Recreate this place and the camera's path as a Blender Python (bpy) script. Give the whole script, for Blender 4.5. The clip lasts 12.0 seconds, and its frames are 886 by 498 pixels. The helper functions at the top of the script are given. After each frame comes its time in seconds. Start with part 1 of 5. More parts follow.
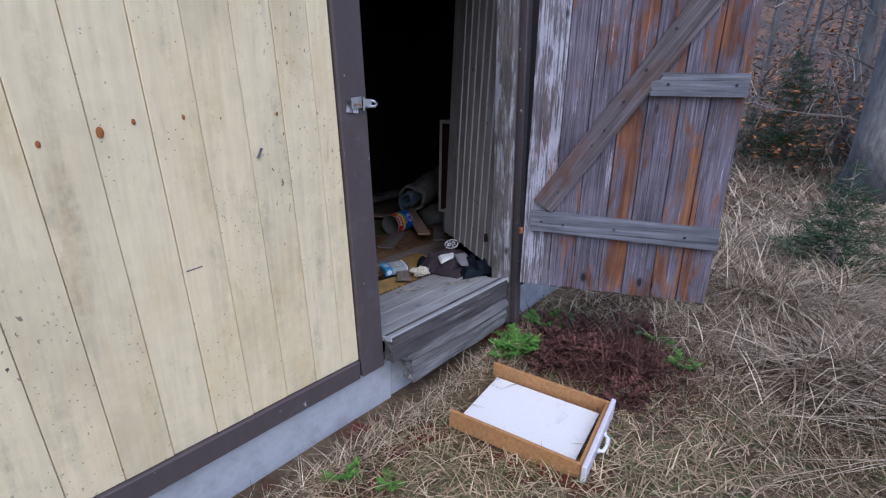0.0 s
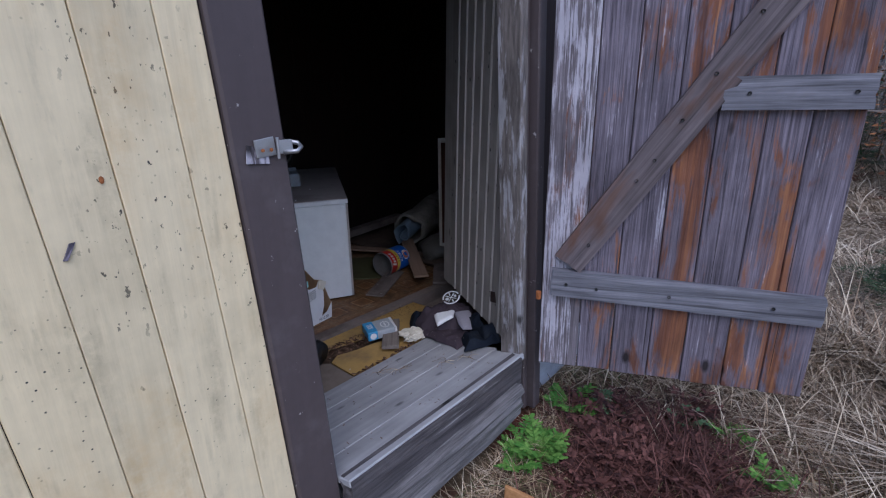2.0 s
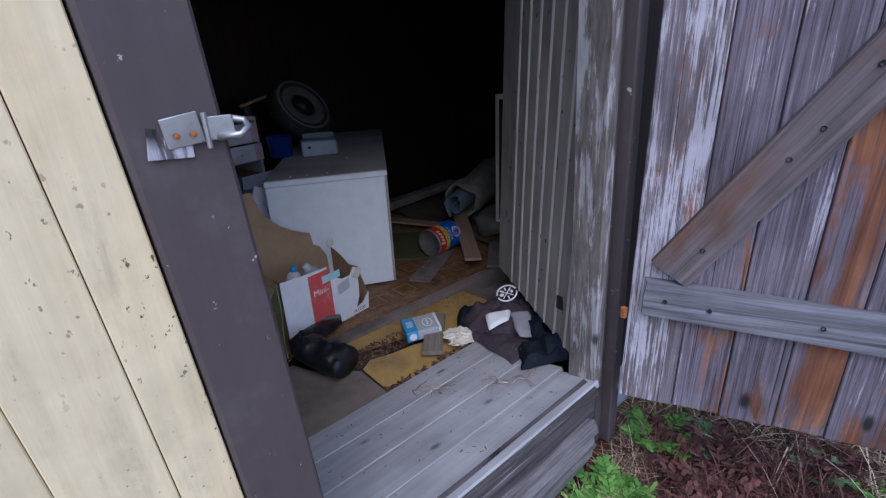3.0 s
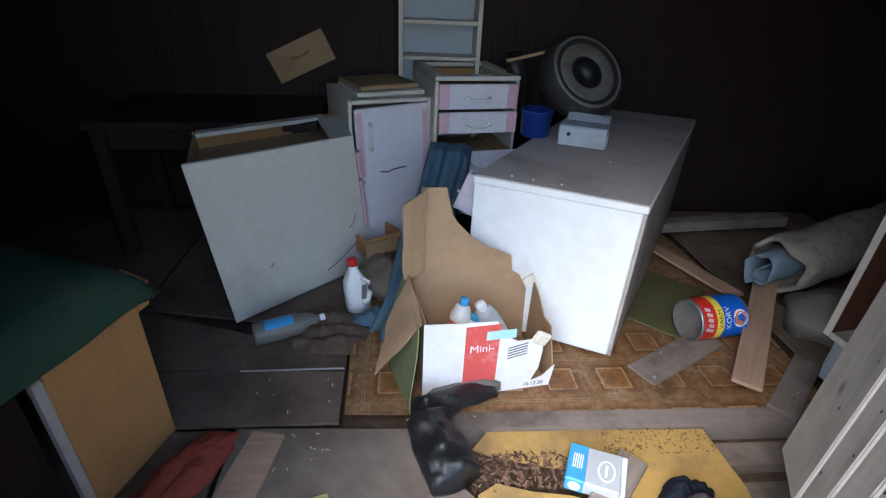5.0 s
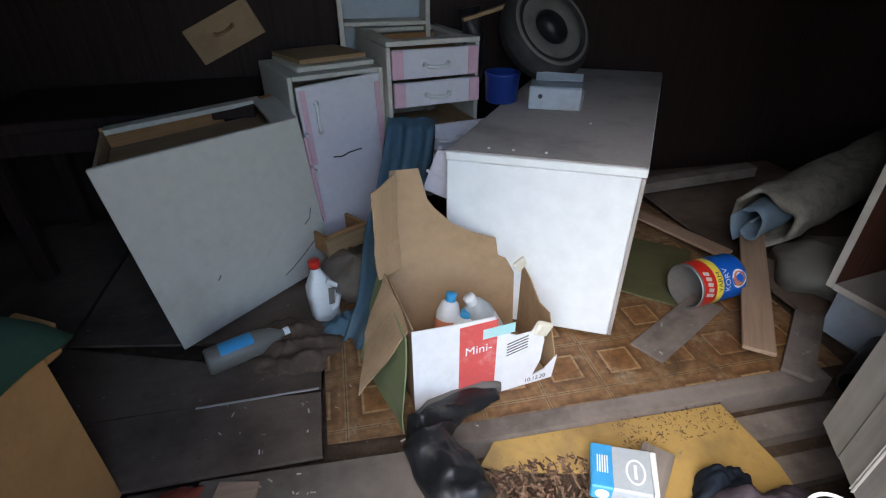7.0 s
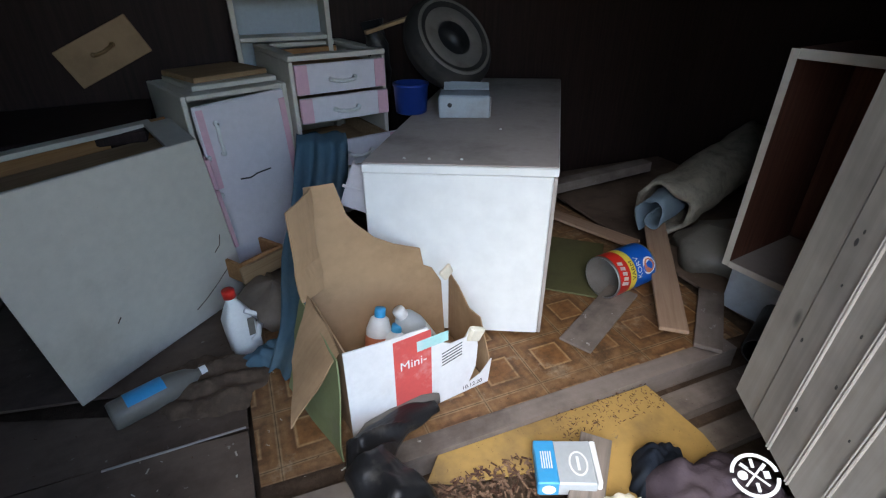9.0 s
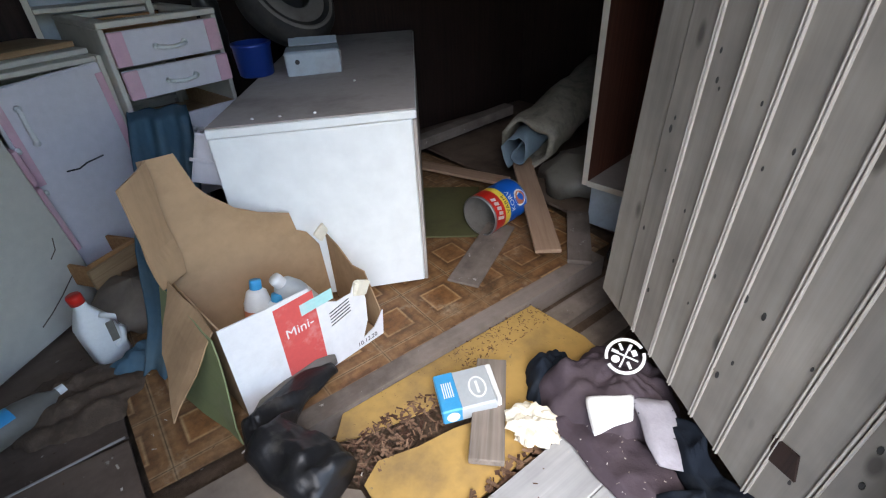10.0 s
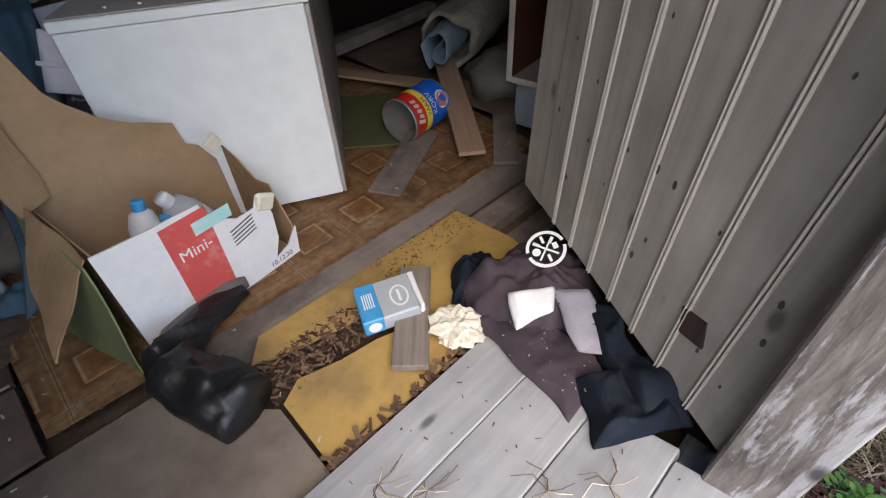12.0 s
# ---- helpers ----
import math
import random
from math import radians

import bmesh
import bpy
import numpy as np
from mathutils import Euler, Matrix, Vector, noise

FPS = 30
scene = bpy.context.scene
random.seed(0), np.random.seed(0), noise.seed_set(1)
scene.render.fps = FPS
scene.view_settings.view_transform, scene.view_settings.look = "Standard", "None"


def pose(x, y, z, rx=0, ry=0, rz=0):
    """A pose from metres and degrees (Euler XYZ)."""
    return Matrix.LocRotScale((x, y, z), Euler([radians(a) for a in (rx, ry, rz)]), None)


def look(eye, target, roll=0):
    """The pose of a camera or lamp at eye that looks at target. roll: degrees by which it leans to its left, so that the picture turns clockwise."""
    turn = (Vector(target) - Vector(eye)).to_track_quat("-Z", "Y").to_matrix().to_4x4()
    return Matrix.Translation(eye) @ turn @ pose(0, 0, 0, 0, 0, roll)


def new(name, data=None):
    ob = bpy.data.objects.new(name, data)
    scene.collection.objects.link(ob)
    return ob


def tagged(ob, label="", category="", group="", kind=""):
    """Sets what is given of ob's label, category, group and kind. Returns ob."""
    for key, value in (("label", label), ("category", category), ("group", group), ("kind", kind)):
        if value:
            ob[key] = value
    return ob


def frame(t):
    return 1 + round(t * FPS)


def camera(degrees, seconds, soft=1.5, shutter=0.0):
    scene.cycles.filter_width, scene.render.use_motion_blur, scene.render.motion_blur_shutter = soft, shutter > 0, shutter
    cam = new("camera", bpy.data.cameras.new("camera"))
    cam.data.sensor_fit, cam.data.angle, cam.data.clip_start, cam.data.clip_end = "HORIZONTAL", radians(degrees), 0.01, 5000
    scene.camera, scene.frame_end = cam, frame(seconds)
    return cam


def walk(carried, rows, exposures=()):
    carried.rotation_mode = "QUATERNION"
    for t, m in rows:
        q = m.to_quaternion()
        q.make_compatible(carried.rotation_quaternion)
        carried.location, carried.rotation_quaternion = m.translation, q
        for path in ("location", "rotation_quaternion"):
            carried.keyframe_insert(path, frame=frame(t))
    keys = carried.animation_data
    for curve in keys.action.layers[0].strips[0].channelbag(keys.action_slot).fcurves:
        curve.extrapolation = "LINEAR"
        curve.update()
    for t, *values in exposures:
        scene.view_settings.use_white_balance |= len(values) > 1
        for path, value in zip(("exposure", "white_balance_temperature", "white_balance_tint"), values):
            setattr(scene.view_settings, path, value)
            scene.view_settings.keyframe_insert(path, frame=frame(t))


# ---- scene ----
cam = camera(84.9, 12.0, 1.2)
PATH = [
    (0, (0.517, 0.541, 1.391), (2.002, 1.733, 0.781), 1.1),
    (0.5, (0.674, 0.568, 1.426), (2.144, 1.783, 0.823), 0.4),
    (1, (0.822, 0.616, 1.445), (2.272, 1.863, 0.859), -0.2),
    (1.5, (1.001, 0.784, 1.435), (2.452, 2.035, 0.861), -0.3),
    (2, (1.141, 0.901, 1.452), (2.581, 2.153, 0.855), -0.9),
    (2.5, (1.341, 1.028, 1.434), (2.651, 2.373, 0.745), -2.3),
    (4.3, (1.904, 1.666, 1.439), (2.748, 3.24, 0.54), -3.6),
    (4.5, (1.979, 1.724, 1.436), (2.609, 3.39, 0.525), -2.9),
    (5, (2.129, 1.83, 1.485), (2.298, 3.575, 0.522), 2.8),
    (5.5, (2.08, 1.913, 1.432), (2.103, 3.661, 0.46), 1.5),
    (6, (2.037, 1.985, 1.385), (2.198, 3.722, 0.405), 0.6),
    (6.5, (2.071, 2.021, 1.395), (2.337, 3.711, 0.359), 0.5),
    (7, (2.082, 2.048, 1.405), (2.43, 3.724, 0.37), -0.1),
    (7.2, (2.091, 2.05, 1.403), (2.445, 3.736, 0.388), -0.8),
    (9, (2.082, 2.066, 1.384), (2.742, 3.677, 0.4), -0.2),
    (9.5, (2.099, 2.044, 1.346), (2.958, 3.537, 0.329), -1.9),
    (10, (2.127, 2.012, 1.311), (3.117, 3.368, 0.225), -3.0),
    (10.5, (2.163, 1.991, 1.28), (3.219, 3.222, 0.109), -3.5),
    (11, (2.189, 1.989, 1.259), (3.241, 3.12, -0.011), -3.3),
    (11.5, (2.195, 1.985, 1.243), (3.222, 3.075, -0.082), -3.2),
    (12, (2.213, 1.989, 1.205), (3.233, 3.071, -0.132), -2.9),
]
walk(cam, [(t, look(eye, target, roll)) for t, eye, target, roll in PATH],
     exposures=[(0, 0.72, 5800, 17), (2.0, 0.5, 5700, 19), (2.7, 0.7, 5700, 19), (4.3, 2.1, 5800, 15), (5.0, 2.85, 6300, 11), (7.2, 2.7, 6600, 10),
                (9.0, 2.65, 6500, 9), (10.0, 2.7, 6600, 10), (10.5, 2.55, 6700, 10), (12.0, 2.05, 7000, 14)])

# ---- world and light ----
world = bpy.data.worlds.new("world")
scene.world = world
world.use_nodes = True
wn = world.node_tree.nodes
sky = wn.new("ShaderNodeTexSky")
sky.sky_type = "NISHITA"
sky.sun_disc = False
sky.sun_elevation = radians(54)
sky.sun_rotation = radians(221)
sky.dust_density = 1.0
wn["Background"].inputs["Strength"].default_value = 0.15
world.node_tree.links.new(sky.outputs["Color"], wn["Background"].inputs["Color"])
sun_data = bpy.data.lights.new("sun", "SUN")
sun_data.energy = 1.1
sun_data.angle = radians(60)
sun_data.color = (1.0, 0.98, 0.95)
sun = new("sun", sun_data)
sun.matrix_world = look((0, 0, 10), (3.6, 4.1, 2.4))

# ---- materials ----
def nodes_of(name, rough=0.7, metal=0.0, spec=0.35):
    m = bpy.data.materials.new(name)
    m.use_nodes = True
    nt = m.node_tree
    b = nt.nodes["Principled BSDF"]
    b.inputs["Roughness"].default_value = rough
    b.inputs["Metallic"].default_value = metal
    b.inputs["Specular IOR Level"].default_value = spec
    return m, nt, b


def coords(nt, scale=(1, 1, 1), shift=True):
    tc = nt.nodes.new("ShaderNodeTexCoord")
    mp = nt.nodes.new("ShaderNodeMapping")
    mp.inputs["Scale"].default_value = scale
    if shift:
        oi = nt.nodes.new("ShaderNodeObjectInfo")
        mul = nt.nodes.new("ShaderNodeMath")
        mul.operation = "MULTIPLY"
        mul.inputs[1].default_value = 37.0
        nt.links.new(oi.outputs["Random"], mul.inputs[0])
        nt.links.new(mul.outputs[0], mp.inputs["Location"])
    nt.links.new(tc.outputs["Object"], mp.inputs["Vector"])
    return mp.outputs["Vector"]


def noise_of(nt, vec, scale, detail=5.0, rough=0.6, warp=0.0):
    n = nt.nodes.new("ShaderNodeTexNoise")
    n.inputs["Scale"].default_value = scale
    n.inputs["Detail"].default_value = detail
    n.inputs["Roughness"].default_value = rough
    n.inputs["Distortion"].default_value = warp
    nt.links.new(vec, n.inputs["Vector"])
    return n.outputs["Fac"]


def ramp(nt, fac, stops):
    r = nt.nodes.new("ShaderNodeValToRGB")
    e = r.color_ramp.elements
    while len(e) < len(stops):
        e.new(0.5)
    for el, (p, c) in zip(e, stops):
        el.position = p
        el.color = (c, c, c, 1) if isinstance(c, (int, float)) else (*c, 1)
    nt.links.new(fac, r.inputs["Fac"])
    return r.outputs["Color"]


def mix(nt, fac, a, b, kind="MIX"):
    m = nt.nodes.new("ShaderNodeMix")
    m.data_type = "RGBA"
    m.blend_type = kind
    for sock, v in ((m.inputs["Factor"], fac), (m.inputs["A"], a), (m.inputs["B"], b)):
        if isinstance(v, (int, float)):
            sock.default_value = v
        elif isinstance(v, tuple):
            sock.default_value = (*v, 1)
        else:
            nt.links.new(v, sock)
    return m.outputs["Result"]


def bump(nt, b, height, strength=0.3, dist=0.004):
    bp = nt.nodes.new("ShaderNodeBump")
    bp.inputs["Strength"].default_value = strength
    bp.inputs["Distance"].default_value = dist
    nt.links.new(height, bp.inputs["Height"])
    nt.links.new(bp.outputs["Normal"], b.inputs["Normal"])


def wood(name, dark, light, grain=(60, 60, 3), patch=None, patch_at=(0.52, 0.62), paint=None, paint_at=(0.55, 0.6),
         rough=0.75, knots=True, strength=0.5, tone=0.25):
    """Grained wood along one axis, with stains and worn paint."""
    m, nt, b = nodes_of(name, rough)
    g = coords(nt, grain)
    f = coords(nt, (1, 1, 1))
    gn = noise_of(nt, g, 1.0, 6, 0.65, 0.4)
    col = ramp(nt, gn, [(0.3, dark), (0.7, light)])
    if patch:
        low = coords(nt, tuple(max(s * 0.16, 3.0) for s in grain))
        pn = noise_of(nt, low, 1.0, 4, 0.6, 0.3)
        col = mix(nt, ramp(nt, pn, [(patch_at[0], 0), (patch_at[1], 1)]), col, mix(nt, gn, tuple(c * 0.45 for c in patch), patch))
    if paint:
        low2 = coords(nt, tuple(max(s * 0.3, 1.2) for s in grain))
        q = noise_of(nt, low2, 1.0, 7, 0.7, 0.2)
        col = mix(nt, ramp(nt, q, [(paint_at[0], 0), (paint_at[1], 1)]), col, paint)
    if knots:
        v = nt.nodes.new("ShaderNodeTexVoronoi")
        v.inputs["Scale"].default_value = 5.0
        nt.links.new(coords(nt, tuple(1.6 if s == max(grain) else 0.75 for s in grain)), v.inputs["Vector"])
        col = mix(nt, ramp(nt, v.outputs["Distance"], [(0.05, 0.85), (0.11, 0)]), col, tuple(c * 0.3 for c in dark))
    big = noise_of(nt, f, 4.0, 4)
    col = mix(nt, tone, col, ramp(nt, big, [(0.3, 0.35), (0.7, 1.0)]), "MULTIPLY")
    oi = nt.nodes.new("ShaderNodeObjectInfo")
    col = mix(nt, 0.35, col, ramp(nt, oi.outputs["Random"], [(0, 0.55), (1, 1.0)]), "MULTIPLY")
    nt.links.new(col, b.inputs["Base Color"])
    bump(nt, b, gn, strength, 0.003)
    return m


def painted(name, colour, dirt=(0.25, 0.22, 0.18), rough=0.5, dirt_at=(0.58, 0.75), chips=None, grain=None, size=3.0, speck=0.0, strength=0.12, spec=0.35):
    """A painted or plain surface with soiling, fine relief, chips and specks."""
    m, nt, b = nodes_of(name, rough, 0.0, spec)
    f = coords(nt)
    n1 = noise_of(nt, f, size, 6, 0.65)
    col = mix(nt, ramp(nt, n1, [(dirt_at[0], 0), (dirt_at[1], 0.8)]), colour, dirt)
    n2 = noise_of(nt, f, size * 12, 4)
    col = mix(nt, 0.22, col, ramp(nt, n2, [(0.3, 0.6), (0.7, 1.0)]), "MULTIPLY")
    h = n2
    if grain:
        h = noise_of(nt, coords(nt, grain), 1.0, 5, 0.6)
        col = mix(nt, 0.3, col, ramp(nt, h, [(0.3, 0.6), (0.65, 1.0)]), "MULTIPLY")
    if chips:
        n3 = noise_of(nt, f, 26, 6, 0.7)
        col = mix(nt, ramp(nt, n3, [(0.66, 0), (0.68, 1)]), col, chips)
    if speck:
        v = nt.nodes.new("ShaderNodeTexVoronoi")
        v.inputs["Scale"].default_value = 55.0
        nt.links.new(f, v.inputs["Vector"])
        region = ramp(nt, noise_of(nt, f, 2.2, 3), [(0.5, 0), (0.62, 1)])
        dots = ramp(nt, v.outputs["Distance"], [(speck * 0.6, 1), (speck, 0)])
        col = mix(nt, mix(nt, 1.0, dots, region, "MULTIPLY"), col, (0.06, 0.055, 0.045))
    nt.links.new(col, b.inputs["Base Color"])
    bump(nt, b, h, strength, 0.003)
    return m


def leafy(name, a, c, rough=0.7, mid=None):
    """Plant matter, each blade or leaf with its own tone."""
    m, nt, b = nodes_of(name, rough, 0.0, 0.2)
    geo = nt.nodes.new("ShaderNodeNewGeometry")
    col = ramp(nt, geo.outputs["Random Per Island"], [(0, a), (0.55, mid), (1, c)] if mid else [(0, a), (1, c)])
    nt.links.new(mix(nt, 0.5, col, ramp(nt, noise_of(nt, coords(nt), 1.3, 3), [(0.3, 0.45), (0.7, 1)]), "MULTIPLY"), b.inputs["Base Color"])
    return m


Z = (70, 70, 2.2)
X = (2.2, 70, 70)
Y = (70, 2.2, 70)
M_YELLOW = painted("yellow_paint", (0.80, 0.67, 0.425), (0.40, 0.33, 0.20), 0.6, (0.5, 0.85), None, (60, 60, 3), 1.6, 0.13, 0.35)
def streak(m, scale, at, colour):
    """Long soft stains running down a painted surface."""
    nt = m.node_tree
    b = nt.nodes["Principled BSDF"]
    old = b.inputs["Base Color"].links[0].from_socket
    n = noise_of(nt, coords(nt, scale), 1.0, 5, 0.6)
    fine = noise_of(nt, coords(nt), 30.0, 5, 0.7)
    fac = mix(nt, 1.0, ramp(nt, n, [(at, 0), (at + 0.2, 0.5)]), ramp(nt, fine, [(0.35, 0.2), (0.6, 1)]), "MULTIPLY")
    nt.links.new(mix(nt, fac, old, colour), b.inputs["Base Color"])


def board_tint(m, a, c, amount):
    """Each board has faded a little differently."""
    nt = m.node_tree
    b = nt.nodes["Principled BSDF"]
    old = b.inputs["Base Color"].links[0].from_socket
    oi = nt.nodes.new("ShaderNodeObjectInfo")
    tint = ramp(nt, oi.outputs["Random"], [(0.0, a), (0.5, (1, 1, 1)), (1.0, c)])
    nt.links.new(mix(nt, amount, old, tint, "MULTIPLY"), b.inputs["Base Color"])


def spots(m, scale, size, area_scale, area_at, colour):
    """Irregular dark flecks gathered in patches."""
    nt = m.node_tree
    b = nt.nodes["Principled BSDF"]
    old = b.inputs["Base Color"].links[0].from_socket
    f = coords(nt, (1, 1, 0.6), shift=False)
    fleck = ramp(nt, noise_of(nt, f, scale, 3, 0.6), [(size, 0), (size + 0.03, 1)])
    area = ramp(nt, noise_of(nt, f, area_scale, 2, 0.5), [(area_at, 0), (area_at + 0.1, 1)])
    nt.links.new(mix(nt, mix(nt, 1.0, fleck, area, "MULTIPLY"), old, colour), b.inputs["Base Color"])


board_tint(M_YELLOW, (1.0, 0.93, 0.80), (1.0, 1.0, 1.0), 1.0)
spots(M_YELLOW, 70.0, 0.64, 2.3, 0.5, (0.05, 0.045, 0.035))
spots(M_YELLOW, 30.0, 0.70, 1.7, 0.5, (0.22, 0.19, 0.12))
streak(M_YELLOW, (14, 14, 2.2), 0.55, (0.21, 0.18, 0.11))
streak(M_YELLOW, (5, 5, 1.6), 0.50, (0.60, 0.39, 0.16))
streak(M_YELLOW, (22, 22, 4.0), 0.58, (0.17, 0.15, 0.10))
M_BROWN = painted("brown_paint", (0.085, 0.066, 0.066), (0.16, 0.14, 0.14), 0.6, (0.55, 0.8), (0.42, 0.4, 0.38), (40, 40, 3), 3.0, 0.0, 0.3)
M_CONCRETE = painted("concrete", (0.42, 0.43, 0.45), (0.2, 0.2, 0.19), 0.9, (0.45, 0.75), None, None, 4.0, 0.05, 0.5)
def door_wood(name, white, orange, dark=(0.035, 0.03, 0.038), grey=(0.27, 0.235, 0.28)):
    """Old plank: grey weathered skin, warm bare wood where it has worn through, and flaking white paint."""
    m, nt, b = nodes_of(name, 0.8, 0.0, 0.25)
    fine = noise_of(nt, coords(nt, (120, 120, 3.0)), 1.0, 6, 0.7, 0.5)
    bands = noise_of(nt, coords(nt, (26, 26, 1.2)), 1.0, 4, 0.6, 1.2)
    col = ramp(nt, fine, [(0.30, dark), (0.52, tuple(0.55 * (p + q) for p, q in zip(dark, grey))), (0.70, grey)])
    warm = ramp(nt, bands, [(0.3, (0.07, 0.028, 0.018)), (0.5, (0.20, 0.075, 0.032)), (0.7, (0.38, 0.165, 0.065))])
    where = noise_of(nt, coords(nt, (7, 7, 1.7)), 1.0, 5, 0.65, 0.5)
    edge = mix(nt, 0.25, where, fine)
    col = mix(nt, ramp(nt, edge, [(orange, 0), (orange + 0.06, 0.9)]), col, warm)
    flake = mix(nt, 0.45, noise_of(nt, coords(nt, (11, 11, 2.6)), 1.0, 6, 0.7), fine)
    col = mix(nt, ramp(nt, flake, [(white, 0), (white + 0.05, 0.85)]), col, (0.50, 0.48, 0.53))
    v = nt.nodes.new("ShaderNodeTexVoronoi")
    v.inputs["Scale"].default_value = 4.0
    nt.links.new(coords(nt, (2.0, 2.0, 0.95)), v.inputs["Vector"])
    col = mix(nt, ramp(nt, v.outputs["Distance"], [(0.06, 0.95), (0.13, 0)]), col, (0.02, 0.016, 0.016))
    col = mix(nt, 0.6, col, ramp(nt, noise_of(nt, coords(nt), 3.5, 5), [(0.32, 0.35), (0.6, 1.0)]), "MULTIPLY")
    crack = noise_of(nt, coords(nt, (160, 160, 1.1)), 1.0, 2, 0.4)
    col = mix(nt, ramp(nt, crack, [(0.27, 0.9), (0.31, 0)]), col, (0.012, 0.01, 0.011))
    nt.links.new(col, b.inputs["Base Color"])
    bump(nt, b, mix(nt, 0.35, fine, crack), 1.0, 0.004)
    return m


M_GREYZ = door_wood("weathered_door", 0.575, 0.525)
M_DOORWARM = door_wood("weathered_door_warm", 0.60, 0.465)
M_DOORPALE = door_wood("peeling_white", 0.495, 0.56, (0.07, 0.06, 0.065), (0.26, 0.23, 0.25))
M_BRACE = wood("purple_brown_brace", (0.06, 0.048, 0.05), (0.23, 0.19, 0.195), X, (0.20, 0.11, 0.08), (0.5, 0.66), strength=0.9, tone=0.5)
M_SPLIT = wood("split_grey", (0.045, 0.042, 0.043), (0.27, 0.255, 0.25), (4.0, 70, 70), None, (0.5, 0.6), (0.46, 0.45, 0.44), (0.60, 0.66), strength=1.0, tone=0.6)
M_RAIL = wood("grey_rail", (0.055, 0.055, 0.065), (0.30, 0.30, 0.335), X, strength=0.9, tone=0.5)
M_JAMBWHITE = wood("jamb_white", (0.10, 0.085, 0.075), (0.30, 0.26, 0.235), (75, 75, 9), None, (0.5, 0.6), (0.47, 0.455, 0.46), (0.51, 0.56), strength=1.0, tone=0.6)
M_PANEL = wood("panel_grey", (0.255, 0.23, 0.20), (0.345, 0.315, 0.28), (34, 34, 1.6), None, tone=0.6, strength=0.2, rough=0.55)
M_RAMP = wood("threshold_grey", (0.40, 0.405, 0.41), (0.54, 0.54, 0.54), (1.6, 40, 40), strength=0.4, tone=0.5)
M_SILL = wood("worn_sill", (0.035, 0.03, 0.032), (0.15, 0.135, 0.135), (4.0, 70, 70), None, (0.5, 0.6), (0.34, 0.32, 0.31), (0.62, 0.68), strength=1.0, tone=0.5)
M_PALE = painted("pale_bead", (0.40, 0.37, 0.33), size=20.0)
# brown room boards, colour deepened to near black in place of shadow
M_ROOM = wood("shadowed_room_wood", (0.014, 0.007, 0.006), (0.04, 0.02, 0.015), Z, knots=False)
M_SUB = painted("sub_floor", (0.17, 0.12, 0.088), (0.055, 0.038, 0.028), 0.8, (0.42, 0.66), (0.28, 0.24, 0.2), (2.2, 34, 34), 3.0, 0.05, 0.4)
M_BEAM = painted("old_beam", (0.25, 0.205, 0.175), (0.10, 0.078, 0.062), 0.85, (0.42, 0.66), (0.36, 0.33, 0.3), (2.6, 60, 60), 4.0, 0.05, 0.6)
M_OFFCUT = wood("tan_grey_offcut", (0.20, 0.165, 0.135), (0.36, 0.30, 0.25), (2.2, 60, 60), knots=False, strength=0.4, tone=0.4)
M_SHEET = painted("grey_board", (0.23, 0.185, 0.145), (0.08, 0.056, 0.04), 0.7, (0.45, 0.7), size=2.5, speck=0.06)
M_OCHRE = painted("ochre_board", (0.46, 0.29, 0.09), (0.19, 0.13, 0.07), 0.65, (0.47, 0.68), (0.2, 0.16, 0.1), size=3.5, speck=0.05)
M_WHITE = painted("white_cabinet", (0.84, 0.85, 0.83), (0.6, 0.57, 0.5), 0.35, (0.7, 0.95), size=1.2, strength=0.05)
M_WHITEOLD = painted("aged_white", (0.60, 0.56, 0.48), (0.40, 0.35, 0.28), 0.5, (0.55, 0.8), size=2.4, speck=0.05)
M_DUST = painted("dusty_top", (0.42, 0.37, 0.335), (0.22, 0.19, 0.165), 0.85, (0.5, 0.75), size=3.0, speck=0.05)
M_PINKWHITE = painted("lilac_white", (0.68, 0.64, 0.67), (0.5, 0.45, 0.43), 0.45, (0.6, 0.85), size=3.0)
M_PINK = painted("pink_paint", (0.70, 0.42, 0.49), (0.6, 0.5, 0.5), 0.45, (0.55, 0.8), size=4.0)
M_RAWWOOD = wood("raw_wood", (0.30, 0.185, 0.09), (0.50, 0.33, 0.18), X, knots=False)
M_DRAWERWOOD = wood("drawer_wood", (0.36, 0.17, 0.06), (0.56, 0.29, 0.12), X, knots=False, strength=0.2)
M_REDWOOD = wood("red_inside", (0.10, 0.035, 0.022), (0.20, 0.075, 0.045), Z, knots=False)
M_PLANK = wood("brown_plank", (0.33, 0.21, 0.14), (0.46, 0.31, 0.21), (2.2, 50, 50), strength=0.2, tone=0.2)
M_CARD = painted("cardboard", (0.44, 0.285, 0.16), (0.24, 0.15, 0.08), 0.8, (0.46, 0.72), None, (3, 90, 3), 3.0, 0, 0.1)
M_CARTON = painted("white_carton", (0.78, 0.77, 0.76), (0.55, 0.5, 0.45), 0.6, (0.6, 0.85), size=3.0)
M_RED = painted("red_print", (0.66, 0.10, 0.09), (0.8, 0.5, 0.48), 0.5, (0.5, 0.7), size=6.0)
M_GREENPRINT = painted("green_print", (0.20, 0.23, 0.11), (0.25, 0.23, 0.18), 0.7, size=4.0)
M_OLIVE = painted("olive_sheet", (0.10, 0.095, 0.04), (0.06, 0.05, 0.03), 0.7, (0.45, 0.7), size=4.0)
M_TEALPRINT = painted("teal_print", (0.40, 0.70, 0.68), (0.75, 0.75, 0.72), 0.5, (0.45, 0.6), size=9.0)
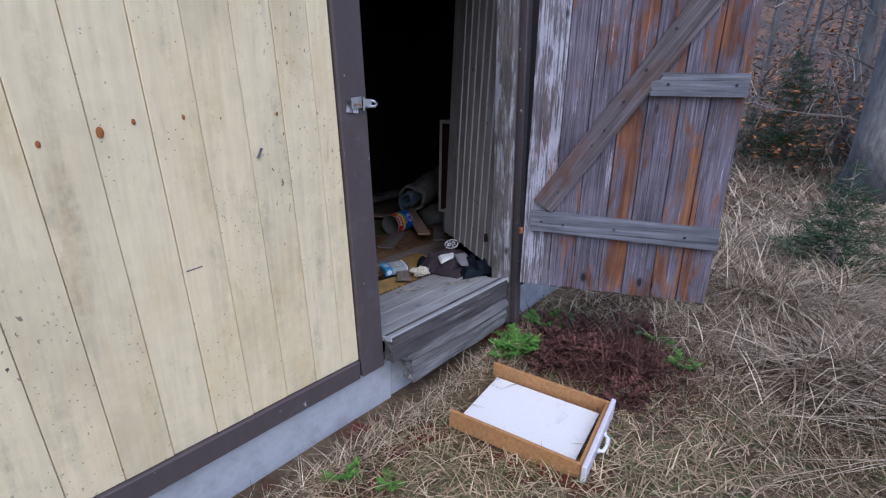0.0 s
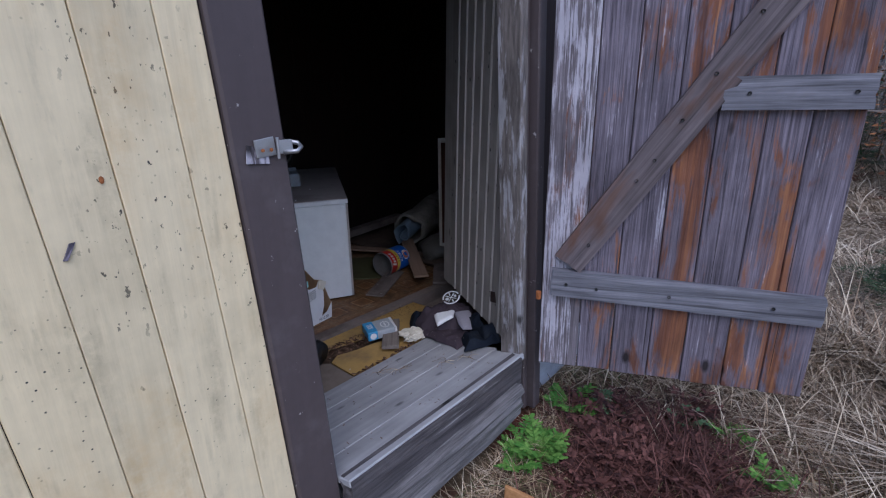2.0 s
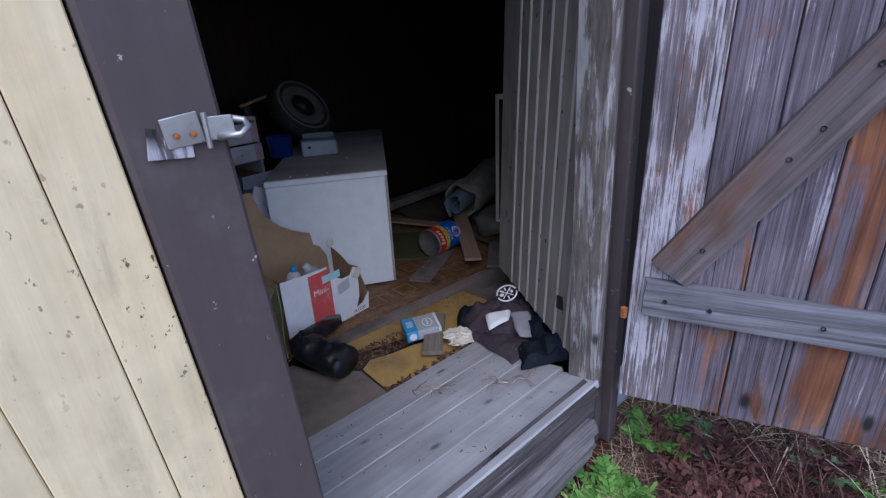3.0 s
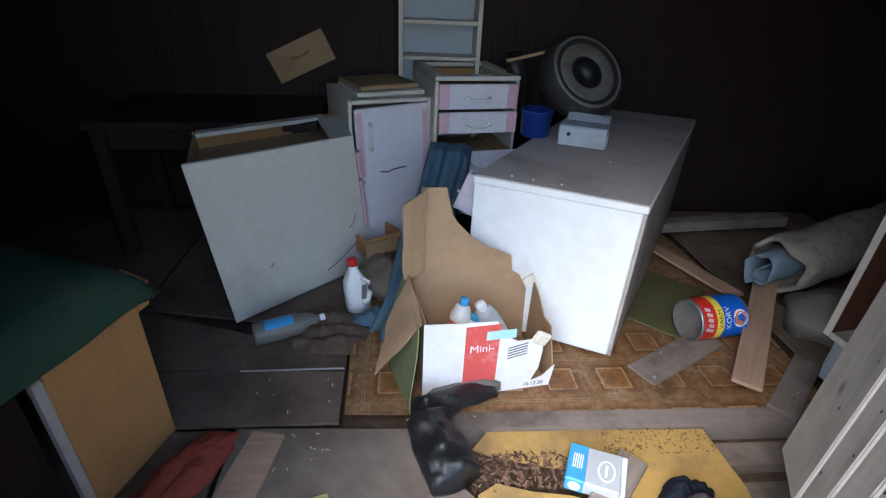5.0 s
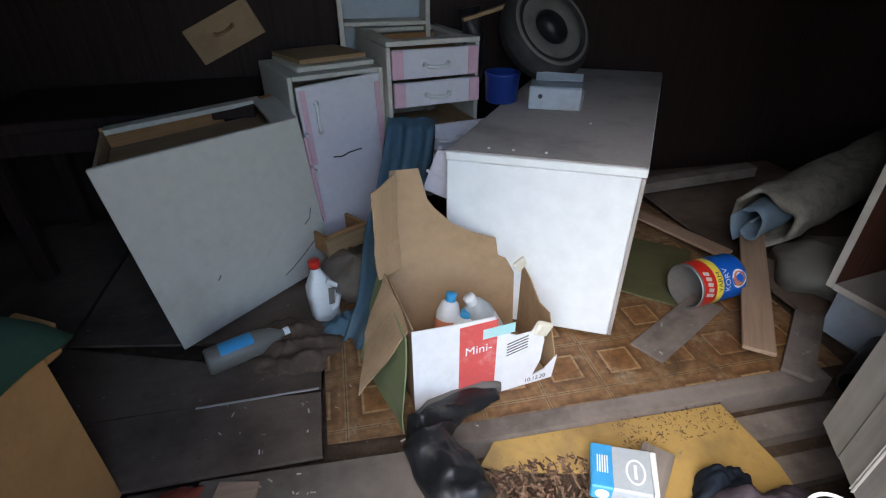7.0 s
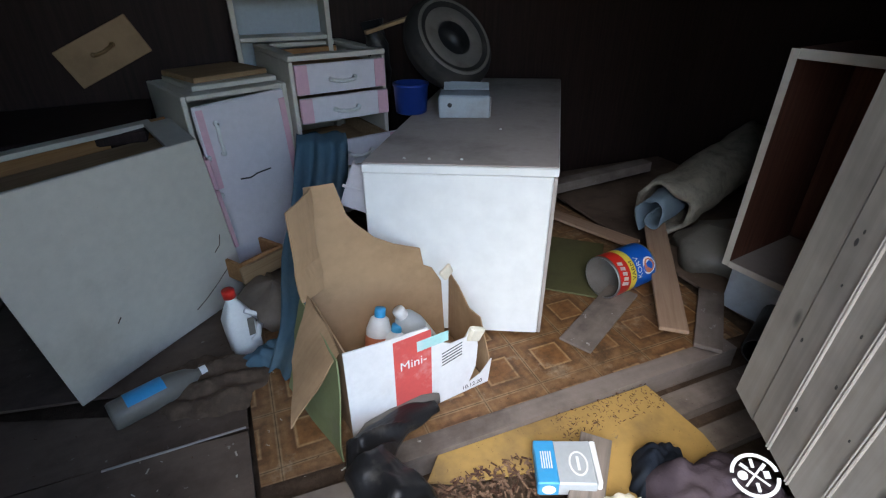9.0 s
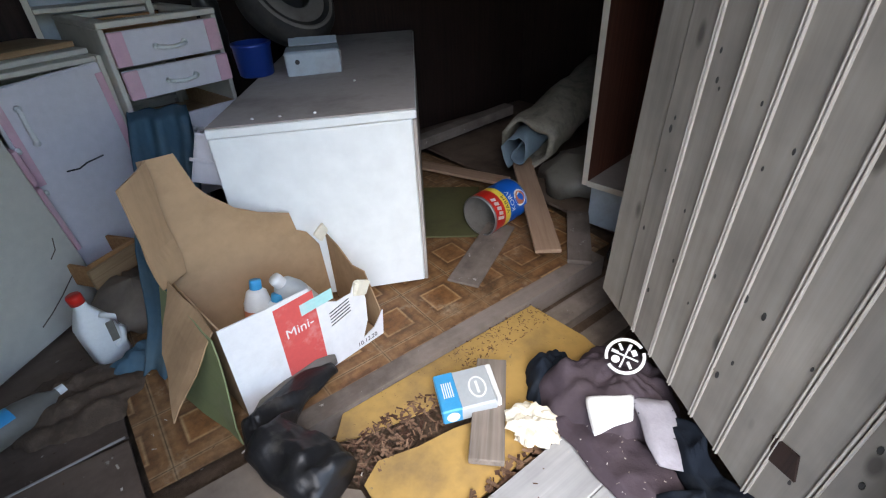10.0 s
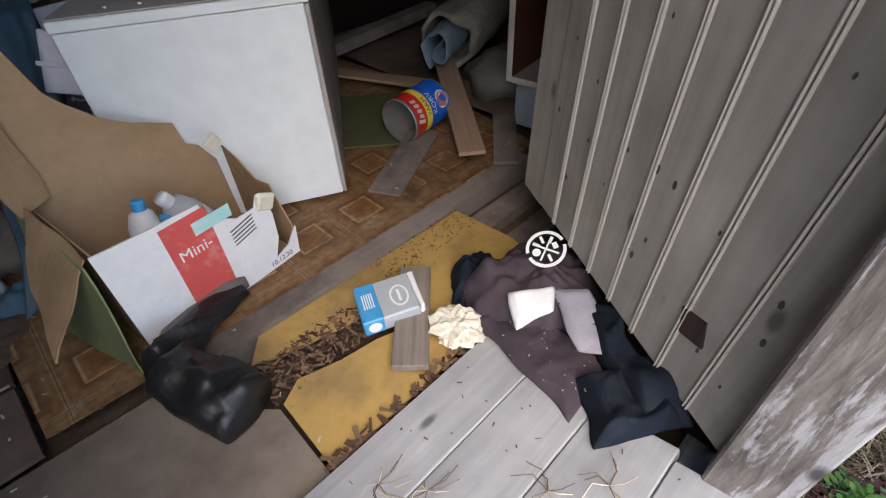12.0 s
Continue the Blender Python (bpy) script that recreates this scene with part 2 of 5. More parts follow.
M_CANRED = painted("can_red", (0.62, 0.03, 0.02), (0.5, 0.06, 0.05), 0.3, size=8.0, strength=0.02)
M_CANYEL = painted("can_yellow", (0.85, 0.66, 0.08), (0.7, 0.5, 0.1), 0.3, size=8.0, strength=0.02)
M_CANBLUE = painted("can_blue", (0.01, 0.12, 0.55), (0.02, 0.1, 0.4), 0.3, size=8.0, strength=0.02)
M_BLUE = painted("blue_plastic", (0.01, 0.035, 0.20), (0.03, 0.05, 0.15), 0.4, size=6.0, strength=0.05)
M_PACKBLUE = painted("packet_blue", (0.05, 0.33, 0.62), (0.15, 0.4, 0.6), 0.4, size=6.0, strength=0.03)
M_PACKGREY = painted("packet_grey", (0.42, 0.45, 0.46), (0.55, 0.55, 0.55), 0.4, size=6.0, strength=0.03)
M_PRINT = painted("white_print", (0.82, 0.82, 0.80), (0.6, 0.6, 0.58), 0.6, size=10.0)
M_INK = painted("black_ink", (0.03, 0.03, 0.03), (0.06, 0.06, 0.06), 0.6, size=10.0)
M_SALMON = painted("orange_label", (0.62, 0.20, 0.10), (0.7, 0.4, 0.3), 0.5, size=9.0)
M_PAPER = painted("crumpled_paper", (0.80, 0.74, 0.60), (0.6, 0.52, 0.38), 0.8, (0.5, 0.8), size=14.0, strength=0.4)
M_SHIRT = painted("plum_cloth", (0.072, 0.055, 0.066), (0.10, 0.078, 0.085), 0.95, (0.45, 0.7), size=7.0, speck=0.05, strength=0.5, spec=0.1)
M_NAVY = painted("navy_cloth", (0.012, 0.016, 0.024), (0.03, 0.035, 0.04), 0.95, (0.5, 0.7), size=7.0, speck=0.05, strength=0.5, spec=0.1)
M_SHIRTGREY = painted("grey_print", (0.34, 0.32, 0.35), (0.2, 0.18, 0.2), 0.9, (0.5, 0.7), size=9.0, strength=0.4)
M_JEANS = painted("blue_denim", (0.075, 0.135, 0.18), (0.12, 0.17, 0.19), 0.95, (0.45, 0.7), size=5.0, strength=0.6, spec=0.1)
M_RUBBER = painted("black_rubber", (0.014, 0.014, 0.015), (0.10, 0.09, 0.078), 0.42, (0.58, 0.75), size=8.0, strength=0.25)
M_TYRE = painted("tyre_rubber", (0.02, 0.019, 0.018), (0.06, 0.052, 0.045), 0.75, (0.45, 0.7), size=6.0)
M_RIM = painted("dusty_rim", (0.15, 0.135, 0.12), (0.10, 0.085, 0.07), 0.7, (0.5, 0.7), size=8.0)
M_TIN = painted("grey_tin", (0.36, 0.41, 0.46), (0.28, 0.27, 0.26), 0.45, (0.55, 0.8), size=6.0)
M_STEEL = painted("galvanised_steel", (0.42, 0.42, 0.43), (0.3, 0.3, 0.3), 0.4, size=20.0)
M_STEEL.node_tree.nodes["Principled BSDF"].inputs["Metallic"].default_value = 0.8
M_RUST = painted("rust", (0.32, 0.11, 0.035), (0.18, 0.06, 0.02), 0.9, size=30.0)
M_CARPET = painted("matted_carpet", (0.27, 0.245, 0.20), (0.15, 0.135, 0.11), 1.0, (0.45, 0.65), size=16.0, strength=1.0, spec=0.05)
M_VINYL = painted("blue_grey_vinyl", (0.15, 0.20, 0.245), (0.09, 0.11, 0.13), 0.5, size=8.0)
M_GREENCLOTH = painted("green_cloth", (0.03, 0.065, 0.042), (0.06, 0.075, 0.045), 0.9, (0.5, 0.7), size=5.0, strength=0.4, spec=0.1)
M_ORANGE = painted("orange_board", (0.42, 0.21, 0.075), (0.30, 0.15, 0.06), 0.75, (0.5, 0.75), size=5.0, strength=0.3)
M_JUG = painted("white_plastic", (0.74, 0.74, 0.72), (0.5, 0.47, 0.4), 0.35, (0.62, 0.85), size=7.0, strength=0.04)
M_CLOUDY = painted("cloudy_plastic", (0.17, 0.155, 0.13), (0.10, 0.085, 0.065), 0.4, size=6.0)
M_DIRT = painted("brown_litter", (0.09, 0.06, 0.04), (0.16, 0.11, 0.075), 0.95, (0.45, 0.65), size=20.0, strength=1.0)
M_BARK = wood("grey_bark", (0.10, 0.09, 0.085), (0.27, 0.255, 0.25), (16, 16, 3), knots=False, strength=1.0)
M_TWIG = leafy("twigs", (0.08, 0.06, 0.05), (0.46, 0.38, 0.32))
M_STRAW = leafy("dry_grass", (0.05, 0.03, 0.018), (0.86, 0.73, 0.53), 0.7, (0.33, 0.235, 0.15))
M_GRASS = leafy("short_grass", (0.06, 0.12, 0.03), (0.72, 0.56, 0.36), 0.7, (0.37, 0.25, 0.15))
M_RUSSET = leafy("russet_stalks", (0.03, 0.012, 0.010), (0.215, 0.095, 0.075))
M_REDRAG = painted("faded_red_cloth", (0.27, 0.05, 0.03), (0.14, 0.04, 0.03), 0.9, (0.5, 0.7), size=8.0, strength=0.4)
M_FOAM = painted("yellow_foam", (0.45, 0.42, 0.18), (0.3, 0.26, 0.12), 0.9, size=20.0, strength=0.5)
M_WEED = leafy("green_weed", (0.05, 0.17, 0.025), (0.18, 0.34, 0.07))
M_FERN = leafy("grey_green_weed", (0.06, 0.13, 0.05), (0.16, 0.25, 0.12))
M_NEEDLE = leafy("spruce_needles", (0.022, 0.06, 0.028), (0.075, 0.14, 0.065))
M_LEAF = leafy("rust_leaves", (0.20, 0.075, 0.03), (0.58, 0.24, 0.09))
M_LINT = leafy("pale_lint", (0.45, 0.38, 0.28), (0.75, 0.72, 0.66))
M_CHIP = leafy("floor_chips", (0.05, 0.022, 0.014), (0.26, 0.16, 0.10))


def ground_material():
    m, nt, b = nodes_of("soil", 0.95, 0, 0.1)
    f = coords(nt, shift=False)
    n = noise_of(nt, f, 1.4, 8, 0.7)
    col = ramp(nt, n, [(0.40, (0.16, 0.045, 0.03)), (0.48, (0.13, 0.09, 0.055)), (0.6, (0.24, 0.18, 0.11))])
    fine = noise_of(nt, f, 60, 6, 0.7)
    nt.links.new(mix(nt, 0.6, col, ramp(nt, fine, [(0.3, 0.3), (0.7, 1)]), "MULTIPLY"), b.inputs["Base Color"])
    bump(nt, b, fine, 0.8, 0.02)
    return m


def lino_material():
    """Printed floor sheet: squares inside squares in brown, worn."""
    m, nt, b = nodes_of("lino", 0.55)
    f = coords(nt, (1 / 0.2, 1 / 0.2, 1), shift=False)
    sep = nt.nodes.new("ShaderNodeSeparateXYZ")
    nt.links.new(f, sep.inputs[0])

    def op(kind, a, c=None):
        q = nt.nodes.new("ShaderNodeMath")
        q.operation = kind
        for s, v in zip(q.inputs, (a, c)):
            if v is not None:
                if isinstance(v, (int, float)):
                    s.default_value = v
                else:
                    nt.links.new(v, s)
        return q.outputs[0]
    ax = op("ABSOLUTE", op("SUBTRACT", op("FRACT", sep.outputs[0]), 0.5))
    ay = op("ABSOLUTE", op("SUBTRACT", op("FRACT", sep.outputs[1]), 0.5))
    ring = op("MAXIMUM", ax, ay)
    col = ramp(nt, ring, [(0.0, (0.19, 0.085, 0.03)), (0.22, (0.25, 0.115, 0.04)), (0.25, (0.46, 0.29, 0.14)), (0.28, (0.13, 0.056, 0.022)),
                          (0.40, (0.26, 0.135, 0.055)), (0.46, (0.22, 0.11, 0.045)), (0.485, (0.36, 0.23, 0.12)), (0.5, (0.08, 0.045, 0.02))])
    wear = noise_of(nt, f, 0.55, 7, 0.7)
    col = mix(nt, ramp(nt, wear, [(0.46, 0), (0.64, 0.7)]), col, (0.25, 0.15, 0.08))
    pale = noise_of(nt, f, 1.3, 6, 0.75)
    col = mix(nt, ramp(nt, pale, [(0.56, 0), (0.68, 0.6)]), col, (0.42, 0.33, 0.23))
    soot = noise_of(nt, f, 0.8, 7, 0.75, 0.6)
    col = mix(nt, ramp(nt, soot, [(0.28, 0.85), (0.46, 0)]), col, (0.07, 0.042, 0.025))
    grain = noise_of(nt, f, 9, 6, 0.7)
    col = mix(nt, 0.6, col, ramp(nt, grain, [(0.35, 0.35), (0.6, 1.0)]), "MULTIPLY")
    nt.links.new(col, b.inputs["Base Color"])
    bump(nt, b, grain, 0.5, 0.003)
    return m


M_SOIL = ground_material()
M_LINO = lino_material()

# ---- mesh helpers ----
def box(bm, size, m=None, bevel=0.0):
    """A box from its lower corner at the origin of m."""
    sx, sy, sz = size
    vs = [bm.verts.new((x, y, z)) for z in (0, sz) for y in (0, sy) for x in (0, sx)]
    fs = [bm.faces.new([vs[i] for i in q]) for q in ((0, 2, 3, 1), (4, 5, 7, 6), (0, 1, 5, 4), (2, 6, 7, 3), (0, 4, 6, 2), (1, 3, 7, 5))]
    if bevel:
        es = list({e for q in fs for e in q.edges})
        got = bmesh.ops.bevel(bm, geom=es, offset=bevel, segments=1, affect="EDGES")
        vs = list({v for v in vs if v.is_valid} | set(got["verts"]))
    if m is not None:
        for v in vs:
            v.co = m @ v.co
    return vs


def boxed(*items):
    bm = bmesh.new()
    for size, at, *rest in items:
        m = at if isinstance(at, Matrix) else Matrix.Translation(at)
        box(bm, size, m, rest[0] if rest else 0.003)
    return bm


def loft(bm, rings, cap=True):
    rows = [[bm.verts.new(p) for p in r] for r in rings]
    n = len(rows[0])
    for a, c in zip(rows, rows[1:]):
        for i in range(n):
            bm.faces.new((a[i], a[(i + 1) % n], c[(i + 1) % n], c[i]))
    if cap:
        bm.faces.new(list(reversed(rows[0])))
        bm.faces.new(rows[-1])
    return rows


def lathe(profile, n=32, m=None, cap=False, bm=None):
    bm = bm or bmesh.new()
    m = m or Matrix()
    loft(bm, [[m @ Vector((r * math.cos(2 * math.pi * i / n), r * math.sin(2 * math.pi * i / n), z)) for i in range(n)] for r, z in profile], cap)
    return bm


def tube(points, radii, n=10, bm=None, flat=1.0):
    bm = bm or bmesh.new()
    pts = [Vector(p) for p in points]
    rings = []
    for i, p in enumerate(pts):
        d = (pts[min(i + 1, len(pts) - 1)] - pts[max(i - 1, 0)]).normalized()
        side = d.cross(Vector((0, 0, 1)))
        side = side.normalized() if side.length > 0.05 else Vector((1, 0, 0))
        up = side.cross(d)
        r = radii[i] if isinstance(radii, (list, tuple)) else radii
        rings.append([p + side * (r * math.cos(a)) + up * (r * flat * math.sin(a)) for a in (2 * math.pi * k / n for k in range(n))])
    loft(bm, rings)
    return bm


def smooth(bm):
    for f in bm.faces:
        f.smooth = True
    return bm


def crumple(bm, amount, scale=12.0, seed=0.0):
    for v in bm.verts:
        v.co += noise.noise_vector(v.co * scale + Vector((seed, 0, 0))) * amount
    return bm


def solid(bm, thick):
    bmesh.ops.recalc_face_normals(bm, faces=bm.faces)
    bmesh.ops.solidify(bm, geom=bm.faces, thickness=thick)
    return bm


def as_mesh(name, bm, material):
    me = bpy.data.meshes.new(name)
    bmesh.ops.recalc_face_normals(bm, faces=bm.faces)
    bm.to_mesh(me)
    bm.free()
    me.materials.append(material)
    return me


def part(name, bm, material, parent, label=""):
    ob = new(name, as_mesh(name, bm, material))
    ob.parent = parent
    return tagged(ob, label)


def thing(name, m, label, category, group="", kind=""):
    ob = new(name)
    ob.empty_display_size = 0.1
    ob.matrix_world = m
    return tagged(ob, label, category, group, kind)


def single(name, bm, material, m, label, category, group="", kind=""):
    ob = new(name, as_mesh(name, bm, material))
    ob.matrix_world = m
    return tagged(ob, label, category, group, kind)


def structure(name, bm, material, label=""):
    return tagged(new(name, as_mesh(name, bm, material)), label, "", "", "structure")


def text_bm(words, size, depth=0.0006):
    """Flat lettering in the xy plane, starting at the origin."""
    cu = bpy.data.curves.new("words", "FONT")
    cu.body, cu.size, cu.extrude = words, size, depth
    tmp = new("words", cu)
    bpy.context.view_layer.update()
    me = bpy.data.meshes.new_from_object(tmp.evaluated_get(bpy.context.evaluated_depsgraph_get()))
    bm = bmesh.new()
    bm.from_mesh(me)
    bpy.data.objects.remove(tmp)
    bpy.data.meshes.remove(me)
    return bm


def moved(bm, m):
    bm.transform(m)
    return bm


def polygon(bm, pts, z, thick):
    lo = [bm.verts.new((x, y, z)) for x, y in pts]
    hi = [bm.verts.new((x, y, z + thick)) for x, y in pts]
    bm.faces.new(list(reversed(lo)))
    bm.faces.new(hi)
    for i in range(len(pts)):
        j = (i + 1) % len(pts)
        bm.faces.new((lo[i], lo[j], hi[j], hi[i]))
    return bm


def rough_plank(size, m, rough=0.008, cuts=(40, 2, 5), seed=0.0):
    """A weathered timber with split, furrowed faces and broken ends."""
    bm = bmesh.new()
    nx, ny, nz = cuts
    sx, sy, sz = size
    bmesh.ops.create_cube(bm, size=1.0)
    for ax, n in ((0, nx), (1, ny), (2, nz)):
        for i in range(1, n):
            no = [0, 0, 0]
            no[ax] = 1
            co = [0, 0, 0]
            co[ax] = -0.5 + i / n
            bmesh.ops.bisect_plane(bm, geom=bm.verts[:] + bm.edges[:] + bm.faces[:], plane_co=co, plane_no=no)
    for v in bm.verts:
        p = Vector(((v.co.x + 0.5) * sx, (v.co.y + 0.5) * sy, (v.co.z + 0.5) * sz))
        q = Vector((p.x * 3.0, p.y * 30, p.z * 45 + seed))
        k = noise.noise(q) + 0.6 * noise.noise(q * 2.7)
        end = 1.0 if 0.02 < v.co.x + 0.5 < 0.98 else 3.0
        p += Vector((0.6 * end * k, 0.9 * noise.noise(q + Vector((9, 0, 0))), 0.7 * noise.noise(q + Vector((0, 7, 0))))) * rough
        v.co = m @ p
    return bm


LEAN = 0.055


def lean(bm):
    """The front wall has sagged sideways a little."""
    for v in bm.verts:
        v.co.x -= LEAN * (v.co.z - 0.35)
    return bm


FLOOR = 0.25

# ---- ground ----
def ground_height(x, y):
    h = 0.04 + 0.03 * noise.noise(Vector((x * 1.3, y * 1.3, 0))) + 0.02 * max(0.0, 1.0 - abs(y - 1.8) * 3)
    far = max(0.0, x - 7.0)
    h += min(far * 0.035, 3.0) + 0.10 * noise.noise(Vector((x * 0.5, y * 0.5, 3))) * min(1.0, max(0.0, x - 3.5) * 0.5)
    if y > 1.9:
        h = min(h, 0.06)
    return h


def make_ground():
    xs = sorted(set([round(-1 + 0.12 * i, 3) for i in range(92)] + [10 + 2 * i for i in range(1, 30)] + [-5, -15, -50, -200, -900, 100, 250, 900]))
    ys = sorted(set([round(-3 + 0.12 * i, 3) for i in range(46)] + [-4 - 2 * i for i in range(12)] + [2.6 + 2 * i for i in range(12)] + [-50, -200, -900, 50, 200, 900]))
    verts = [(x, y, ground_height(x, y)) for y in ys for x in xs]
    w = len(xs)
    faces = [(j * w + i, j * w + i + 1, (j + 1) * w + i + 1, (j + 1) * w + i) for j in range(len(ys) - 1) for i in range(w - 1)]
    me = bpy.data.meshes.new("ground")
    me.from_pydata(verts, [], faces)
    me.materials.append(M_SOIL)
    for p in me.polygons:
        p.use_smooth = True
    tagged(new("ground", me), "damp brown soil with moss and dead grass", "", "", "structure")


make_ground()

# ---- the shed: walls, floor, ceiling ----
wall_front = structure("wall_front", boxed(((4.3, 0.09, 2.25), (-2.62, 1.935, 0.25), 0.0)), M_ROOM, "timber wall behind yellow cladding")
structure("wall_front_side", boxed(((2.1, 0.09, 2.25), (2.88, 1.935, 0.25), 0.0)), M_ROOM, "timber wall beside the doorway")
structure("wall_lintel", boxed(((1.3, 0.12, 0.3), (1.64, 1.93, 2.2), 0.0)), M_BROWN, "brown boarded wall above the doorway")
# M_ROOM's deepened brown carries the shadow on these walls and the unseen ceiling
structure("wall_back", boxed(((7.7, 0.1, 2.47), (-2.7, 4.68, 0.05), 0.0)), M_ROOM, "brown boarded back wall, colour deepened for shadow")
structure("wall_left", boxed(((0.1, 2.66, 2.47), (-2.7, 2.03, 0.05), 0.0)), M_ROOM, "brown boarded side wall, colour deepened for shadow")
structure("wall_right", boxed(((0.1, 2.66, 2.47), (4.9, 2.03, 0.05), 0.0)), M_ROOM, "brown boarded side wall, colour deepened for shadow")
structure("ceiling", boxed(((7.8, 2.95, 0.12), (-2.75, 1.88, 2.5), 0.0)), M_ROOM, "boarded ceiling, colour deepened for shadow")
foundation = structure("foundation", boxed(((4.5, 0.13, 0.36), (-2.62, 1.917, -0.1), 0.01), ((3.1, 0.07, 0.35), (1.88, 1.93, -0.1), 0.012)), M_CONCRETE, "rough grey concrete footing")

structure("floor", boxed(((7.6, 2.7, 0.05), (-2.65, 2.0, 0.12), 0.0)), M_DIRT, "dirty broken floor under the boards")
lino = bmesh.new()
polygon(lino, [(1.945, 2.965), (2.4, 2.945), (2.75, 2.935), (3.2, 2.93), (3.62, 2.93), (3.7, 3.6), (3.62, 4.6), (1.95, 4.6), (1.93, 3.5)], 0.243, 0.006)
part("lino_sheet", lino, M_LINO, bpy.data.objects["floor"], "worn brown sheet flooring with a square pattern")

# ---- doorway ----
jamb = structure("door_frame", lean(boxed(((0.125, 0.15, 1.94), (1.676, 1.886, 0.262), 0.006))), M_BROWN, "chipped dark brown door frame")
part("frame_strip", lean(boxed(((0.046, 0.10, 1.84), (2.722, 1.850, 0.372), 0.004))), M_JAMBWHITE, jamb, "peeling white frame strip")
part("frame_moulding", lean(boxed(((0.033, 0.065, 2.05), (2.770, 1.862, 0.10), 0.006), ((0.02, 0.05, 2.05), (2.805, 1.83, 0.10), 0.004), ((0.06, 0.08, 2.1), (2.826, 1.845, 0.08), 0.006))), M_BROWN, jamb)
part("base_board", boxed(((4.25, 0.03, 0.082), (-2.58, 1.887, 0.262), 0.004)), M_BROWN, wall_front, "chipped brown base board")
sill = tagged(new("door_sill"), "weathered grey wooden door sill", "", "", "structure")
part("sill_front", rough_plank((0.90, 0.05, 0.115), Matrix.Translation((1.802, 1.832, 0.297)), 0.005, (40, 2, 5), 3.0), M_SILL, sill, "dark sill board with splintered grey edge")
part("step_board", rough_plank((0.77, 0.06, 0.115), pose(1.885, 1.79, 0.178, 0, -1.0, 0), 0.014, (50, 3, 6), 1.0), M_SPLIT, sill, "split grey plank under the sill")

# threshold boards slope down into the room
RAMP = math.degrees(math.atan2(-0.155, 0.62))
for k in range(4):
    w = 0.157
    m = pose(1.80, 1.835, 0.395, RAMP, 0, 0) @ pose(0, k * 0.159, 0)
    length = 0.93 + 0.025 * k
    bm = boxed(((length, w, 0.024), (0, 0, 0), 0.003))
    b = part("threshold_board", bm, M_RAMP, sill)
    b.matrix_local = m


def hasp():
    t = thing("door_hasp", pose(1.755, 1.884, 1.33), "galvanised hasp screwed to the brown door frame", "hasp")
    t.location.x -= LEAN * 0.98
    part("plate", crumple(boxed(((0.045, 0.004, 0.04), pose(-0.03, -0.006, 0.002, 0, -6, 0), 0.001)), 0.004, 50), M_STEEL, t)
    part("strap", crumple(boxed(((0.035, 0.003, 0.03), pose(0.018, -0.009, 0.008, 0, -4, -10), 0.001)), 0.003, 45), M_STEEL, t)
    part("staple", smooth(tube([(0.03, -0.01, 0.012), (0.052, -0.03, 0.014), (0.066, -0.024, 0.022), (0.066, -0.012, 0.03), (0.048, -0.008, 0.034)], 0.005, 8)), M_STEEL, t, "bent steel loop")
    part("worn_patch", crumple(boxed(((0.05, 0.002, 0.035), pose(-0.055, -0.002, -0.004, 0, 10, 0), 0.001)), 0.006, 40), M_DOORPALE, t, "bare flaked patch under the hasp")
    part("pin", lathe([(0.0035, 0), (0.0035, 0.045)], 8, pose(0.016, -0.012, 0), True), M_STEEL, t)
    for sx in (-0.02, 0.0):
        part("screw", lathe([(0.0, 0.003), (0.004, 0.002), (0.004, 0)], 8, pose(sx, -0.0105, 0.02, 90, 0, 0)), M_RUST, t)


hasp()

# ---- the plank door, standing open ----
def plank_door():
    yaw = math.degrees(math.atan2(-0.85, 0.392))
    t = thing("plank_door", pose(2.722, 1.765, 0.41, 0, 0, yaw), "weathered plank door standing open with grey rails and brace", "door")
    widths = [0.15, 0.125, 0.135, 0.12, 0.14, 0.125, 0.138]
    x = 0.0
    for i, w in enumerate(widths):
        bm = boxed(((w - 0.003, 0.026, 1.82 + 0.01 * (i % 3)), (x, 0, 0.004 * (i % 2) - 0.008 * i / 6), 0.003))
        part("door_board", bm, (M_DOORPALE, M_GREYZ, M_GREYZ, M_DOORWARM, M_GREYZ, M_DOORWARM, M_GREYZ)[i], t)
        x += w
    rail = rough_plank((0.895, 0.026, 0.105), pose(0.035, -0.028, 0.31, 0, 1.9, 0), 0.004, (36, 1, 5), 5.0)
    part("rail", rail, M_RAIL, t)
    part("rail", rough_plank((0.40, 0.026, 0.10), pose(0.53, -0.028, 0.99, 0, 0, 0), 0.004, (18, 1, 5), 8.0), M_RAIL, t)
    br = part("brace", rough_plank((1.5, 0.026, 0.112), Matrix.Translation((0, 0, -0.056)), 0.003, (50, 1, 4), 2.0), M_BRACE, t)
    br.matrix_local = pose(0.09, -0.0285, 0.44, 0, -56.7, 0)
    nail = lathe([(0.0, -0.002), (0.006, -0.001), (0.006, 0.003)], 8, pose(0, 0, 0, 90, 0, 0))
    me = as_mesh("nail", nail, M_INK)
    for nx, nz in ((0.09, 0.36), (0.2, 0.35), (0.45, 0.345), (0.78, 0.335), (0.6, 1.04), (0.88, 1.04), (0.16, 0.52), (0.3, 0.76), (0.35, 0.83), (0.42, 0.96), (0.5, 1.1), (0.6, 1.27)):
        o = new("nail", me)
        o.parent = t
        o.location = (nx, -0.03, nz)
    part("hinge", tube([(-0.012, -0.012, 0.285), (-0.012, -0.014, 0.315)], 0.01, 8), M_RUST, t, "rusty hinge knuckle")


